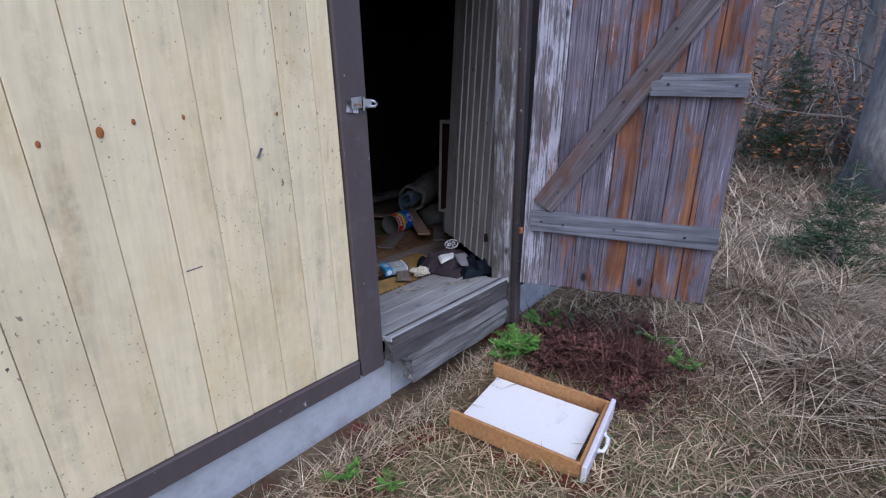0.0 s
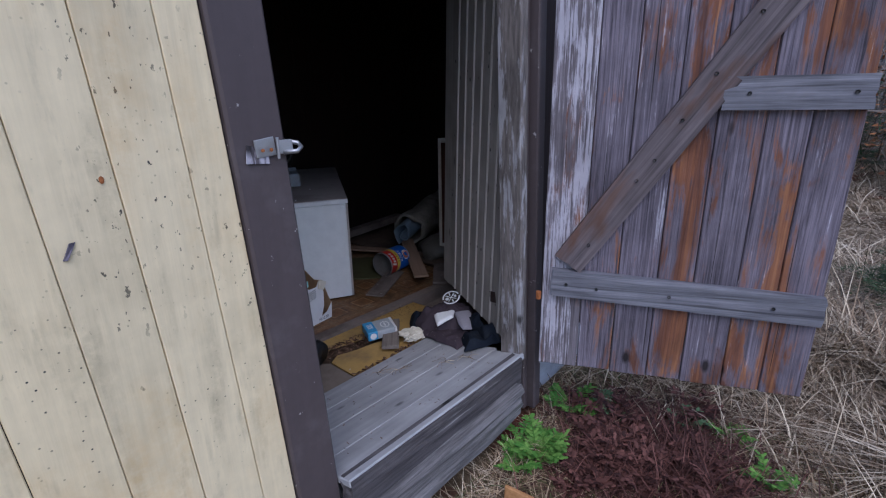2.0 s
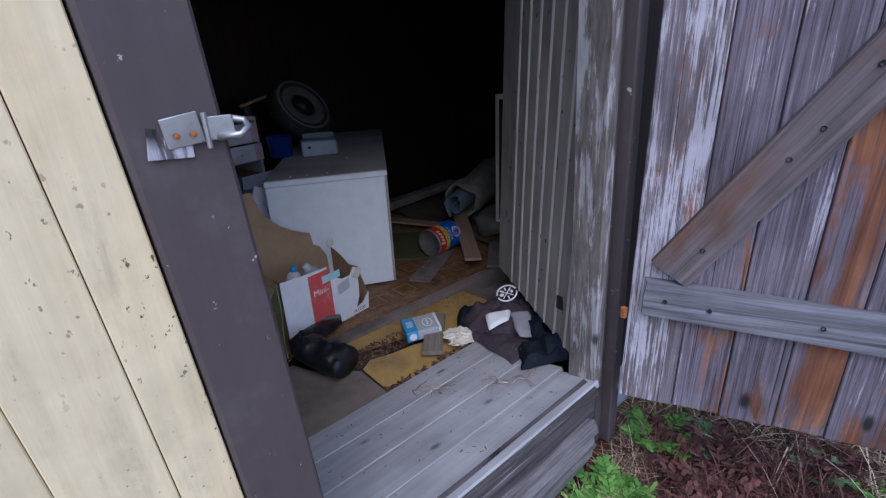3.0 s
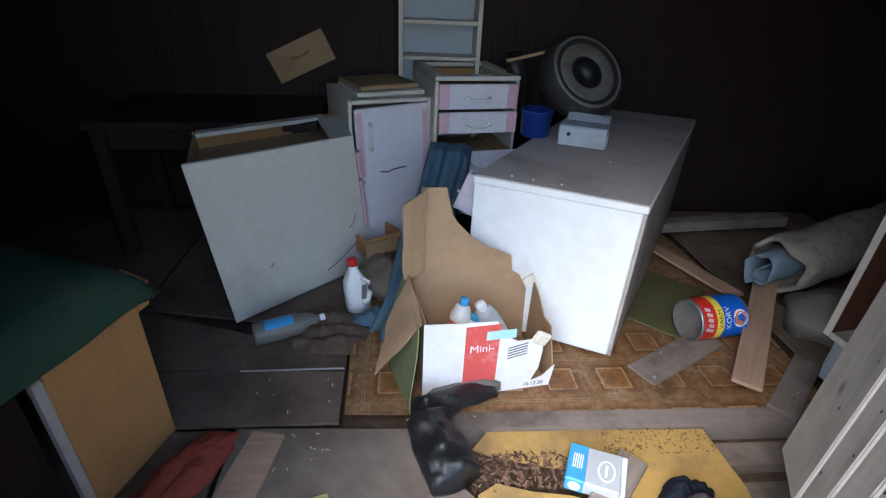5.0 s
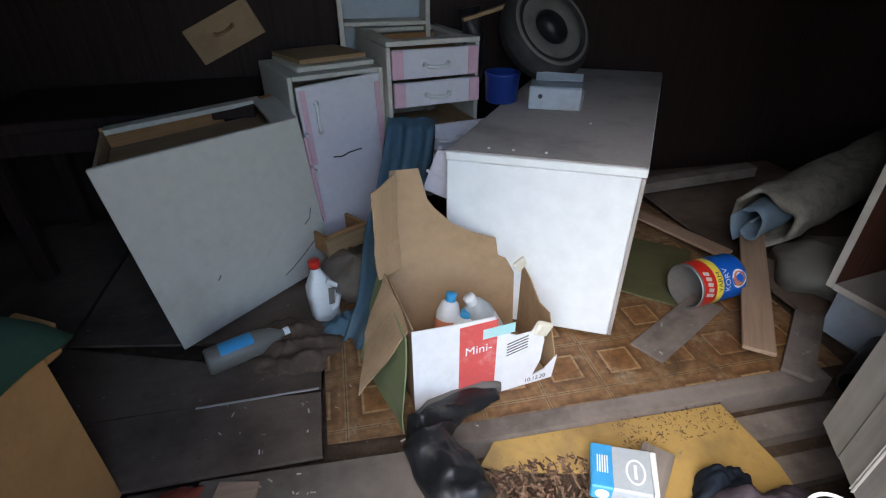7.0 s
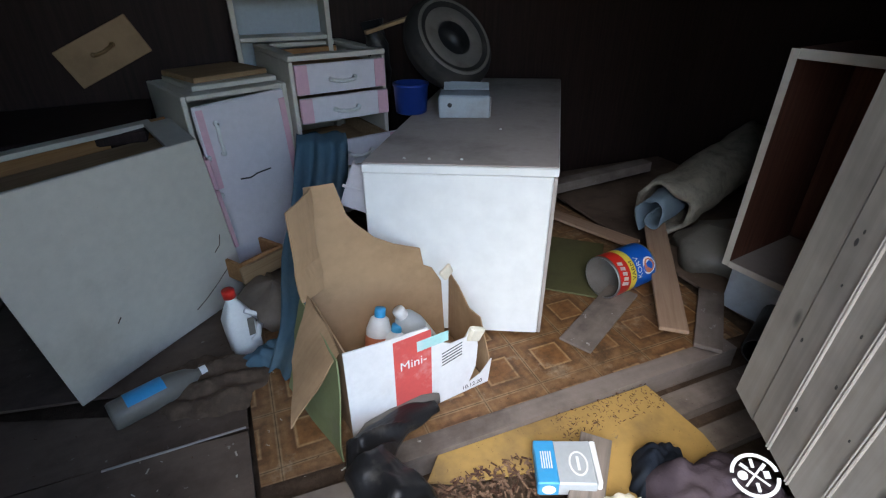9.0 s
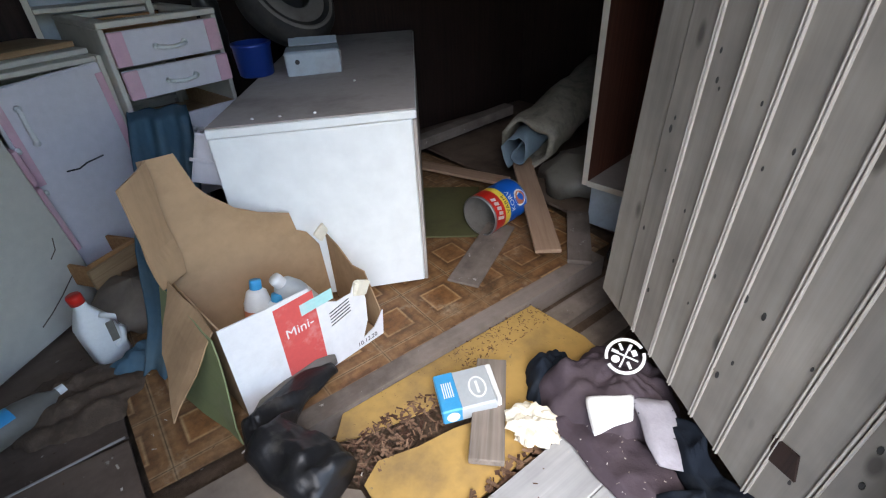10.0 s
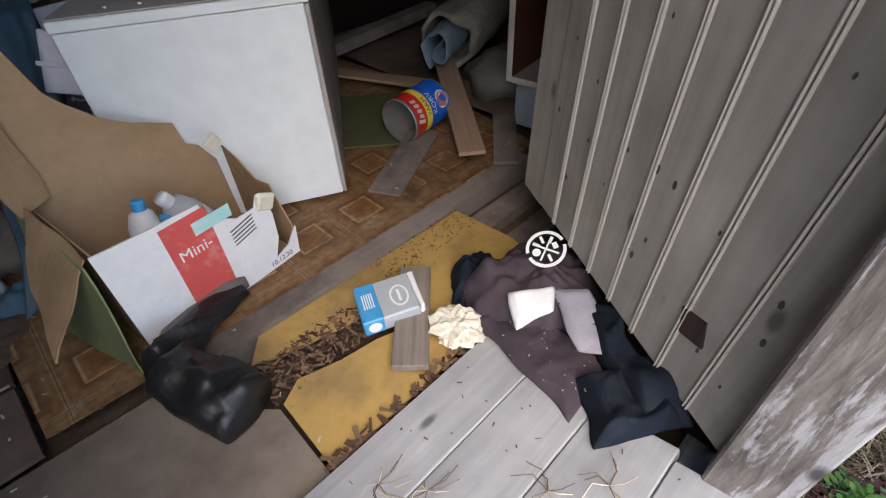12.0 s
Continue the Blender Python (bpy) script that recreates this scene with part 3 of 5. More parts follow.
plank_door()

# ---- the boarded inner door, pushed into the room ----
def inner_door():
    yaw = math.degrees(math.atan2(0.535, 0.282))
    t = thing("inner_door", pose(2.762, 1.95, 0.42, 0, -3.5, yaw), "grey beaded board door pushed into the room", "door")
    n, w = 8, 0.083
    for i in range(n):
        part("panel_board", boxed(((w - 0.004, 0.028, 1.72), (i * w, -0.028, 0), 0.003)), M_PANEL, t)
    bead = boxed(((0.0035, 0.008, 1.715), (0, -0.003, 0.002), 0.001), ((0.0035, 0.008, 1.715), (0.007, -0.003, 0.002), 0.001))
    me = as_mesh("bead", bead, M_PALE)
    for i in range(1, n):
        o = new("bead", me)
        o.parent = t
        o.location = (i * w - 0.0072, 0, 0)
    part("edge_board", boxed(((0.10, 0.03, 1.74), (n * w, -0.036, -0.015), 0.004)), M_PANEL, t)
    part("core", boxed(((n * w + 0.09, 0.02, 1.70), (0, -0.054, 0.0), 0.002)), M_PANEL, t)
    hole = boxed(((0.05, 0.004, 0.05), pose(0.11, 0.0005, 0.14, 0, 18, 0), 0.0))
    part("dark_patch", hole, M_ROOM, t, "dark brown patch")
    mark = as_mesh("knot", lathe([(0.0, 0.001), (0.006, 0.001), (0.007, 0.0)], 8, pose(0, 0, 0, -90, 0, 0) @ Matrix.Diagonal((0.75, 1.5, 1, 1))), M_INK)
    rnd = random.Random(4)
    for i in range(60):
        o = new("knot", mark)
        o.parent = t
        o.location = (rnd.uniform(0.02, 0.64), 0.0006, rnd.uniform(0.05, 1.2))
        s = rnd.uniform(0.35, 0.9)
        o.scale = (s, 1, s)


inner_door()

# ---- floor build-up ----
def sheet(name, pts, z, thick, material, label, rx=0.0):
    bm = polygon(bmesh.new(), pts, 0, thick)
    return single(name, bm, material, pose(0, 0, z, rx), label, "board")


sheet("floor_strip", [(2.25, 2.888), (3.52, 2.878), (3.52, 2.94), (2.25, 2.952)], 0.17, 0.083, M_BEAM, "grey worn timber along the edge of the floor sheet")
sheet("hardboard_sheet", [(2.342, 2.667), (2.335, 2.47), (2.60, 2.475), (2.80, 2.49), (2.77, 2.60), (2.60, 2.655), (2.5, 2.67), (2.40, 2.70)], 0.236, 0.006, M_OCHRE, "ochre hardboard offcut lying on the floor")
sheet("hardboard_sheet", [(2.345, 2.82), (2.41, 2.79), (2.62, 2.74), (2.75, 2.60), (2.86, 2.46), (3.10, 2.50), (3.13, 2.66), (3.115, 2.872), (2.76, 2.88), (2.40, 2.885)], 0.231, 0.006, M_OCHRE, "ochre hardboard sheet with broken edge and dirt")
sheet("floor_board", [(3.10, 2.752), (3.62, 2.752), (3.62, 2.835), (3.13, 2.835)], 0.17, 0.04, M_BEAM, "bare joist beside the broken floor")
sheet("floor_board", [(3.10, 2.62), (3.62, 2.62), (3.62, 2.70), (3.10, 2.70)], 0.17, 0.03, M_BEAM, "bare joist beside the broken floor")
sheet("floor_panel", [(1.62, 2.40), (2.325, 2.455), (2.33, 2.66), (2.18, 2.82), (2.15, 2.90), (1.62, 2.92)], 0.232, 0.012, M_SHEET, "dirty grey floor panel with torn edge")
sheet("floor_panel", [(1.20, 2.93), (1.93, 2.93), (1.925, 3.16), (1.58, 3.18), (1.2, 3.17)], 0.236, 0.012, M_SUB, "dirty grey floor panel")
sheet("floor_panel", [(1.05, 3.19), (1.925, 3.185), (1.925, 3.34), (1.8, 3.38), (1.6, 3.36), (1.05, 3.55)], 0.23, 0.01, M_SUB, "dirty grey floor panel")
sheet("floor_panel", [(0.4, 3.3), (1.03, 3.2), (1.04, 4.6), (0.4, 4.6)], 0.22, 0.01, M_SUB, "dark dirty floor panel")
sheet("floor_panel", [(1.06, 3.56), (1.93, 3.40), (1.93, 4.6), (1.06, 4.6)], 0.232, 0.01, M_SUB, "dark dirty floor panel")
sheet("floor_panel", [(0.4, 2.1), (1.60, 2.4), (1.60, 2.92), (0.4, 2.92)], 0.225, 0.01, M_SUB, "dark dirty floor panel")
sheet("loose_board", [(1.585, 2.50), (1.705, 2.49), (1.775, 2.88), (1.675, 2.90)], 0.245, 0.012, M_PLANK, "short brown board lying on the floor")
sheet("floor_panel", [(3.72, 2.2), (4.8, 2.2), (4.8, 4.6), (3.72, 4.6)], 0.23, 0.012, M_SUB, "dark dirty floor panel")


def plank(a, c, width, thick, z0, z1, material, label):
    d = Vector((c[0] - a[0], c[1] - a[1], z1 - z0))
    L = d.length
    m = pose(a[0], a[1], z0, 0, -math.degrees(math.asin((z1 - z0) / L)), math.degrees(math.atan2(d.y, d.x)))
    single("loose_plank", boxed(((L, width, thick), (0, -width / 2, 0), 0.002)), material, m, label, "plank")


plank((3.295, 2.965), (3.80, 3.60), 0.095, 0.016, 0.325, 0.345, M_PLANK, "smooth brown plank lying across the floor")
plank((3.48, 4.05), (3.62, 3.52), 0.085, 0.014, 0.275, 0.31, M_PLANK, "smooth brown plank lying under another")
plank((3.40, 2.90), (3.68, 3.14), 0.09, 0.018, 0.262, 0.27, M_BEAM, "short dark grey plank lying on the floor")
plank((2.586, 2.514), (2.823, 2.753), 0.085, 0.02, 0.262, 0.248, M_OFFCUT, "short grey plank on the ochre hardboard")
plank((3.0, 3.10), (3.38, 3.30), 0.12, 0.01, 0.252, 0.262, M_BEAM, "dirty grey offcut beside the tin can")
plank((3.15, 3.4), (3.45, 3.75), 0.3, 0.008, 0.251, 0.255, M_OLIVE, "mossy olive sheet offcut on the floor")
plank((3.3, 4.25), (4.4, 4.3), 0.08, 0.06, 0.26, 0.30, M_BEAM, "rough timber lying along the back wall")

# ---- big furniture ----
def skewed(bm, k=0.13):
    for v in bm.verts:
        v.co.x += k * v.co.y
    return bm


def white_cabinet():
    t = thing("white_cabinet", pose(2.388, 3.470, 0.262, 0, 0, -27), "plain white cabinet with a dusty grey top", "cabinet")
    part("body", skewed(boxed(((0.585, 1.42, 0.592), (0, 0, 0), 0.004))), M_WHITE, t)
    # side panel shares the top's grey-brown, darker than the white body
    part("side_panel", skewed(boxed(((0.012, 1.42, 0.59), (0.586, 0.003, 0), 0.002))), M_DUST, t, "grey-brown side panel, darker than the front")
    part("top", skewed(boxed(((0.600, 1.425, 0.026), (-0.001, -0.002, 0.5945), 0.003))), M_WHITE, t)
    part("dust_sheet", skewed(boxed(((0.595, 1.42, 0.004), (0.001, 0.001, 0.6225), 0.001))), M_DUST, t, "grey dust lying on the top")


white_cabinet()


def pull(x, y, z, w=0.10, mat=None):
    """A curved drawer pull with rosettes at its ends."""
    bm = tube([(x - w / 2, y - 0.004, z), (x - w / 2 + 0.012, y - 0.02, z - 0.004), (x, y - 0.024, z - 0.008), (x + w / 2 - 0.012, y - 0.02, z - 0.004), (x + w / 2, y - 0.004, z)], [0.006, 0.008, 0.007, 0.008, 0.006], 8)
    for s in (-1, 1):
        lathe([(0.0, 0), (0.011, 0.001), (0.011, 0.008), (0.0, 0.011)], 10, pose(x + s * w / 2, y, z, 90, 0, 0), False, bm)
    return smooth(bm)


def drawer_unit():
    t = thing("drawer_unit", pose(2.275, 4.068, 0.25, 0, 0, 11), "lilac and pink drawer unit with no top", "drawers")
    part("carcass", boxed(((0.018, 0.48, 0.85), (0, 0, 0)), ((0.018, 0.48, 0.85), (0.39, 0, 0)), ((0.37, 0.012, 0.84), (0.019, 0.466, 0))), M_WHITEOLD, t)
    part("top_frame", boxed(((0.41, 0.06, 0.02), (0, 0.0, 0.851), 0.003), ((0.41, 0.05, 0.02), (0, 0.43, 0.851), 0.003), ((0.05, 0.368, 0.02), (0, 0.061, 0.851), 0.003), ((0.05, 0.368, 0.02), (0.36, 0.061, 0.851), 0.003)), M_WHITEOLD, t)
    part("inner_rail", boxed(((0.30, 0.02, 0.05), (0.052, 0.38, 0.80), 0.003), ((0.30, 0.3, 0.01), (0.052, 0.07, 0.80), 0.002)), M_DRAWERWOOD, t, "bare wooden drawer inside")
    for i, (z, h, out) in enumerate(((0.728, 0.112, 0.02), (0.62, 0.098, 0.035), (0.455, 0.108, 0.13), (0.335, 0.105, 0.11), (0.2, 0.12, 0.02))):
        d = part("drawer", boxed(((0.378, 0.018, h), (0.016, -out, z), 0.003)), M_PINKWHITE, t)
        for sx in (0.0155, 0.345):
            part("pink_edge", boxed(((0.05, 0.0195, h * 0.98), (sx, -out - 0.0015, z + h * 0.01), 0.003)), M_PINK, d, "faded pink end of the drawer front")
        part("handle", pull(0.205, -out, z + h * 0.45), M_JUG, d, "white curved pull")
        part("tray", boxed(((0.34, out + 0.38, 0.012), (0.035, -out + 0.018, z + 0.012), 0.002), ((0.012, out + 0.38, h * 0.7), (0.03, -out + 0.018, z + 0.012), 0.002), ((0.012, out + 0.38, h * 0.7), (0.365, -out + 0.018, z + 0.012), 0.002)), M_RAWWOOD, d)


drawer_unit()


def pink_cabinet():
    t = thing("small_cabinet", pose(1.893, 3.99, 0.25, 0, 0, 20), "lilac cabinet with a pink-edged door hanging open", "cabinet")
    part("carcass", boxed(((0.018, 0.42, 0.77), (0, 0, 0)), ((0.018, 0.42, 0.77), (0.375, 0, 0)), ((0.355, 0.42, 0.018), (0.019, 0, 0.752)), ((0.355, 0.42, 0.018), (0.019, 0, 0.05)), ((0.355, 0.012, 0.68), (0.019, 0.406, 0.07))), M_WHITEOLD, t)
    d = part("door", boxed(((0.355, 0.018, 0.64), pose(0.042, -0.046, 0.10, 0, -2.5, 5), 0.004)), M_PINKWHITE, t)
    part("pink_edge", boxed(((0.03, 0.0195, 0.635), pose(0.367, -0.019, 0.088, 0, -2.5, 5), 0.004)), M_PINK, d, "faded pink strip along the door edge")
    part("pink_edge", boxed(((0.03, 0.0195, 0.3), pose(0.0335, -0.0482, 0.43, 0, -2.5, 5), 0.004)), M_PINK, d, "faded pink strip along the door edge")
    part("handle", moved(pull(0, 0, 0, 0.11), pose(0.085, -0.046, 0.62, 0, 88, 5)), M_JUG, d, "white curved pull")
    crack = tube([(0.13, -0.04, 0.45), (0.17, -0.037, 0.445), (0.2, -0.034, 0.455), (0.26, -0.028, 0.46)], 0.003, 5)
    part("crack", crack, M_INK, d, "dark crack in the paint")
    single("loose_board", boxed(((0.33, 0.32, 0.018), (0, 0, 0), 0.003)), M_WHITEOLD, pose(1.93, 4.07, 1.0205, 0, 0, 22), "loose pale board lying on the cabinet", "board")
    single("loose_board", boxed(((0.30, 0.28, 0.02), (0, 0, 0), 0.003)), M_RAWWOOD, pose(1.94, 4.12, 1.039, 0, 0, 27), "loose brown board lying on the cabinet", "board")


pink_cabinet()


def tall_cabinet():
    t = thing("base_cabinet", pose(1.469, 3.44, 0.252, 1, 0, 43), "aged white base cabinet without its top", "cabinet")
    w, d, h = 0.69, 0.40, 0.68

    def rack(bm):
        for v in bm.verts:
            v.co.x += 0.5 * v.co.y - 0.115 * v.co.z
            v.co.z -= 0.05 * v.co.x * v.co.z
        return bm
    part("side_panel", rack(boxed(((w, 0.018, h), (0, 0, 0), 0.003))), M_WHITEOLD, t)
    part("side_panel", rack(boxed(((w, 0.018, h - 0.01), (0, d - 0.018, 0), 0.003))), M_DRAWERWOOD, t, "bare wooden back panel")
    part("back_panel", rack(boxed(((0.012, d - 0.038, h - 0.02), (0.001, 0.019, 0), 0.002))), M_RAWWOOD, t)
    part("top_frame", rack(boxed(((w - 0.1, 0.05, 0.018), (0.02, d - 0.07, h - 0.02), 0.002), ((0.11, d - 0.09, 0.018), (w - 0.112, 0.019, h - 0.02), 0.002))), M_WHITEOLD, t)
    part("shelf", rack(boxed(((w - 0.1, d - 0.1, 0.012), (0.02, 0.02, h - 0.07), 0.002))), M_RAWWOOD, t)
    part("floor_panel", rack(boxed(((w - 0.02, d - 0.04, 0.016), (0.014, 0.02, 0.06), 0.002))), M_SUB, t)
    part("front_rail", rack(boxed(((0.018, d - 0.04, 0.07), (w - 0.019, 0.019, h - 0.095), 0.002))), M_WHITEOLD, t)
    for k, path in enumerate(([(0.45, 0.07), (0.50, 0.09), (0.56, 0.12), (0.63, 0.16)], [(0.60, 0.25), (0.63, 0.27), (0.645, 0.31)], [(0.20, 0.19), (0.215, 0.205)])):
        part("crack", rack(tube([(px, -0.0005, pz + 0.004 * math.sin(9 * px)) for px, pz in path], 0.0022, 5)), M_SUB, t, "dark crack in the panel")
    for z, hh in ((h - 0.20, 0.12), (0.22, 0.25)):
        f = part("drawer_front", rack(boxed(((0.018, d * 0.95, hh), (w + 0.001, -0.006, z), 0.003))), M_PINK, t, "pink drawer front seen from its edge")
        part("knob", rack(smooth(lathe([(0, 0), (0.008, 0), (0.006, 0.012), (0.012, 0.02), (0.008, 0.028), (0, 0.03)], 12, pose(w + 0.019, 0.06, z + hh * 0.8, 0, 90, 0)))), M_JUG, f)


tall_cabinet()


def open_drawer(m, w, d, h, label, front=None):
    t = thing("loose_drawer_box", m, label, "drawer")
    part("side", boxed(((0.014, d, h), (0, 0, 0), 0.002)), M_DRAWERWOOD, t)
    part("side", boxed(((0.014, d, h), (w - 0.014, 0, 0), 0.002)), M_DRAWERWOOD, t)
    part("back", boxed(((w - 0.03, 0.014, h), (0.015, d - 0.014, 0), 0.002)), M_DRAWERWOOD, t)
    return t


# the pulled-out drawer beside the base cabinet
t = open_drawer(pose(2.057, 4.0, 0.36, 3, 0, -147), 0.2, 0.14, 0.08, "small bare wooden drawer hanging open")
part("front", boxed(((0.21, 0.014, 0.075), (-0.005, 0.141, -0.005), 0.003)), M_RAWWOOD, t, "bare plywood drawer front")
part("bottom", boxed(((0.17, 0.12, 0.006), (0.015, 0.006, 0.004), 0.001)), M_WHITEOLD, t)
single("plaster_rubble", crumple(smooth(lathe([(0.0, 0), (0.16, 0), (0.15, 0.06), (0.10, 0.10), (0, 0.105)], 24)), 0.06, 17), M_SHEET, pose(2.08, 3.74, 0.25), "heap of pale plaster rubble", "rubble")


def open_cupboard():
    t = thing("open_cupboard", pose(3.66, 3.118, 0.43, 0, 0, -82), "white-edged cupboard with a bare red-brown inside", "cupboard")
    w, d, h = 0.62, 0.42, 0.76
    part("side_panel", boxed(((0.02, d, h), (0, 0, 0), 0.003)), M_REDWOOD, t)
    part("side_panel", boxed(((0.02, d, h), (w, 0, 0), 0.003)), M_REDWOOD, t)
    part("back_panel", boxed(((w - 0.022, 0.012, h - 0.04), (0.021, d - 0.012, 0.02), 0.002)), M_REDWOOD, t)
    part("bottom_panel", boxed(((w - 0.022, d - 0.014, 0.02), (0.021, 0, 0), 0.002)), M_DUST, t)
    part("top_panel", boxed(((w - 0.022, d - 0.014, 0.02), (0.021, 0, h - 0.02), 0.002)), M_REDWOOD, t)
    part("front_edge", boxed(((0.024, 0.004, h), (-0.002, -0.005, 0), 0.001), ((w, 0.004, 0.024), (0.023, -0.005, -0.002), 0.001), ((w, 0.004, 0.03), (0.023, -0.005, h - 0.028), 0.001)), M_WHITEOLD, t, "white painted front edges")
    part("plinth", boxed(((w - 0.03, d - 0.06, 0.19), (0.02, 0.04, -0.192), 0.003)), M_TIN, t, "grey plinth under the cupboard")


open_cupboard()


def shelf_unit():
    t = thing("shelf_unit", pose(2.11, 4.50, 0.25), "tall aged white shelf unit against the wall", "shelf")
    part("side_panel", boxed(((0.022, 0.17, 1.4), (0, 0, 0), 0.002)), M_WHITEOLD, t)
    part("side_panel", boxed(((0.022, 0.17, 1.4), (0.40, 0, 0), 0.002)), M_WHITEOLD, t)
    part("back_panel", boxed(((0.376, 0.008, 1.39), (0.023, 0.162, 0.0), 0.001)), M_TIN, t)
    for z in (0.2, 0.5, 0.72, 0.88, 1.05, 1.37):
        part("shelf_board", boxed(((0.376, 0.155, 0.018), (0.023, 0.003, z), 0.002)), M_WHITEOLD, t)


shelf_unit()


def padded_chest():
    t = thing("padded_chest", pose(1.435, 2.93, 0.235, 0, 0, -18), "orange board chest under a green padded cover", "chest")
    for size, at in (((0.02, 0.27, 0.47), (-0.022, -0.27, 0)), ((0.74, 0.02, 0.46), (-0.765, -0.022, 0)), ((0.02, 0.60, 0.46), (-0.765, -0.63, 0)), ((0.70, 0.02, 0.46), (-0.74, -0.64, 0))):
        part("side_board", boxed((size, at, 0.003)), M_ORANGE, t)
    bm = bmesh.new()
    n = 26
    g = [[None] * (n + 1) for _ in range(n + 1)]
    for i in range(n + 1):
        for j in range(n + 1):
            u, v = i / n * 2 - 1, j / n * 2 - 1
            edge = max(abs(u), abs(v))
            z = 0.585 + 0.04 * (1 - u * u) * (1 - v * v) - (0.085 * max(0, edge - 0.88) / 0.12)
            z += 0.012 * noise.noise(Vector((u * 2.5, v * 2.5, 1)))
            g[i][j] = bm.verts.new((-0.385 + u * 0.425, -0.33 + v * 0.375, z))
    for i in range(n):
        for j in range(n):
            bm.faces.new((g[i][j], g[i + 1][j], g[i + 1][j + 1], g[i][j + 1]))
    part("cover", solid(smooth(bm), 0.02), M_GREENCLOTH, t, "dark green cloth cover")
    # the side is open here; a near-black board stands in for its shade
    part("recess_board", boxed(((0.02, 0.36, 0.45), (-0.12, -0.635, 0), 0.003)), M_ROOM, t, "dark sheet for the shade in the chest's open side")
    part("lid_board", boxed(((0.74, 0.6, 0.02), (-0.765, -0.63, 0.462), 0.003)), M_ORANGE, t)
    part("corner_block", boxed(((0.09, 0.05, 0.09), pose(-0.10, 0.0, 0.46, 0, 15, 0), 0.006)), M_ORANGE, t)
    part("pole", boxed(((0.024, 0.024, 0.462), (-0.02, -0.296, 0), 0.004)), M_DUST, t, "pale painted corner strip")


padded_chest()
t = thing("old_table", pose(0.75, 4.0, 0.24, 0, 0, 4), "dark old wooden table against the wall", "table")
part("tabletop", boxed(((1.0, 0.6, 0.04), (0, 0, 0.62), 0.006)), M_ROOM, t)
part("apron", boxed(((0.84, 0.02, 0.09), (0.081, 0.03, 0.529), 0.003)), M_ROOM, t)
for lx, ly in ((0.02, 0.02), (0.92, 0.02), (0.02, 0.52), (0.92, 0.52)):
    part("leg", boxed(((0.06, 0.06, 0.619), (lx, ly, 0), 0.004)), M_ROOM, t)

# ---- things on and around the furniture ----
def hung_front():
    t = thing("hung_board", pose(1.47, 4.655, 0.96, 0, -25, 0), "pinkish drawer front nailed to the dark wall", "board")
    part("board", boxed(((0.33, 0.016, 0.165), (0, 0, 0), 0.003)), M_CARD, t)
    part("handle", pull(0.17, -0.001, 0.09, 0.09), M_RAWWOOD, t, "dull wooden pull")


hung_front()


def tyre():
    m = pose(2.955, 4.13, 1.125, 0, 0, 17) @ pose(0, 0, 0, 52, 0, 0)
    t = thing("spare_wheel", m, "old tyre on a dusty rim leaning on the cabinet", "wheel")
    prof = []
    for k in range(17):
        a = 2 * math.pi * k / 16
        prof.append((0.162 + 0.045 * math.cos(a), 0.062 * math.sin(a)))
    part("tyre", smooth(lathe(prof, 48)), M_TYRE, t)
    rim = [(0.145, 0.048), (0.138, 0.056), (0.115, 0.054), (0.085, 0.058), (0.078, 0.05), (0.074, 0.015), (0.07, -0.02), (0.0, -0.02)]
    part("rim", smooth(lathe([(0.180, 0.052), (0.172, 0.0645), (0.165, 0.0655), (0.160, 0.061)] + rim[:5], 48)), M_RIM, t, "flat dusty grey disc")
    part("hub", smooth(lathe(rim[4:], 32)), M_RUBBER, t)


tyre()
single("rubber_pipe", smooth(tube([(2.70, 4.35, 0.915), (2.69, 4.28, 1.02), (2.675, 4.25, 1.12), (2.66, 4.26, 1.22)], 0.05, 14)), M_RUBBER, pose(0, 0, 0), "short black rubber pipe standing behind the bucket", "pipe")
single("wooden_lath", boxed(((0.42, 0.03, 0.015), pose(2.62, 4.20, 1.17, 0, -14, 4), 0.002)), M_RAWWOOD, pose(0, 0, 0), "thin lath leaning over the pipe", "lath")


def bucket():
    t = thing("blue_tub", pose(2.735, 4.00, 0.889), "small dark blue plastic tub on the cabinet", "tub")
    part("wall", smooth(lathe([(0.0, 0.0), (0.058, 0.0), (0.064, 0.005), (0.070, 0.105), (0.073, 0.108), (0.073, 0.118), (0.067, 0.118), (0.061, 0.01), (0.0, 0.008)], 32)), M_BLUE, t)


bucket()


def tin_box():
    t = thing("tin_box", pose(2.815, 3.86, 0.889, 0, 0, -25), "dented grey tin box on the cabinet", "box")
    part("body", crumple(boxed(((0.205, 0.13, 0.085), (-0.015, 0, 0), 0.006)), 0.006, 12), M_TIN, t)
    part("lid", crumple(boxed(((0.185, 0.05, 0.004), pose(0.003, 0.10, 0.088, 25, 0, 0), 0.001)), 0.006, 14), M_TIN, t, "bent open flap")
    part("hole", lathe([(0, 0), (0.009, 0), (0.009, 0.002)], 12, pose(0.03, -0.001, 0.05, 90, 0, 0)), M_INK, t)
    part("end_cap", boxed(((0.003, 0.11, 0.075), (0.191, 0.01, 0.004), 0.001)), M_DUST, t)


tin_box()
for x, y in ((2.59, 3.415), (2.68, 3.37), (2.52, 3.45), (2.95, 3.62)):
    single("dust_crumb", crumple(lathe([(0, 0), (0.005, 0.001), (0.004, 0.005), (0, 0.006)], 7), 0.002, 90, x), M_PRINT, pose(x, y, 0.889), "pale crumb lying on the dusty top", "crumb", "crumbs on the cabinet")


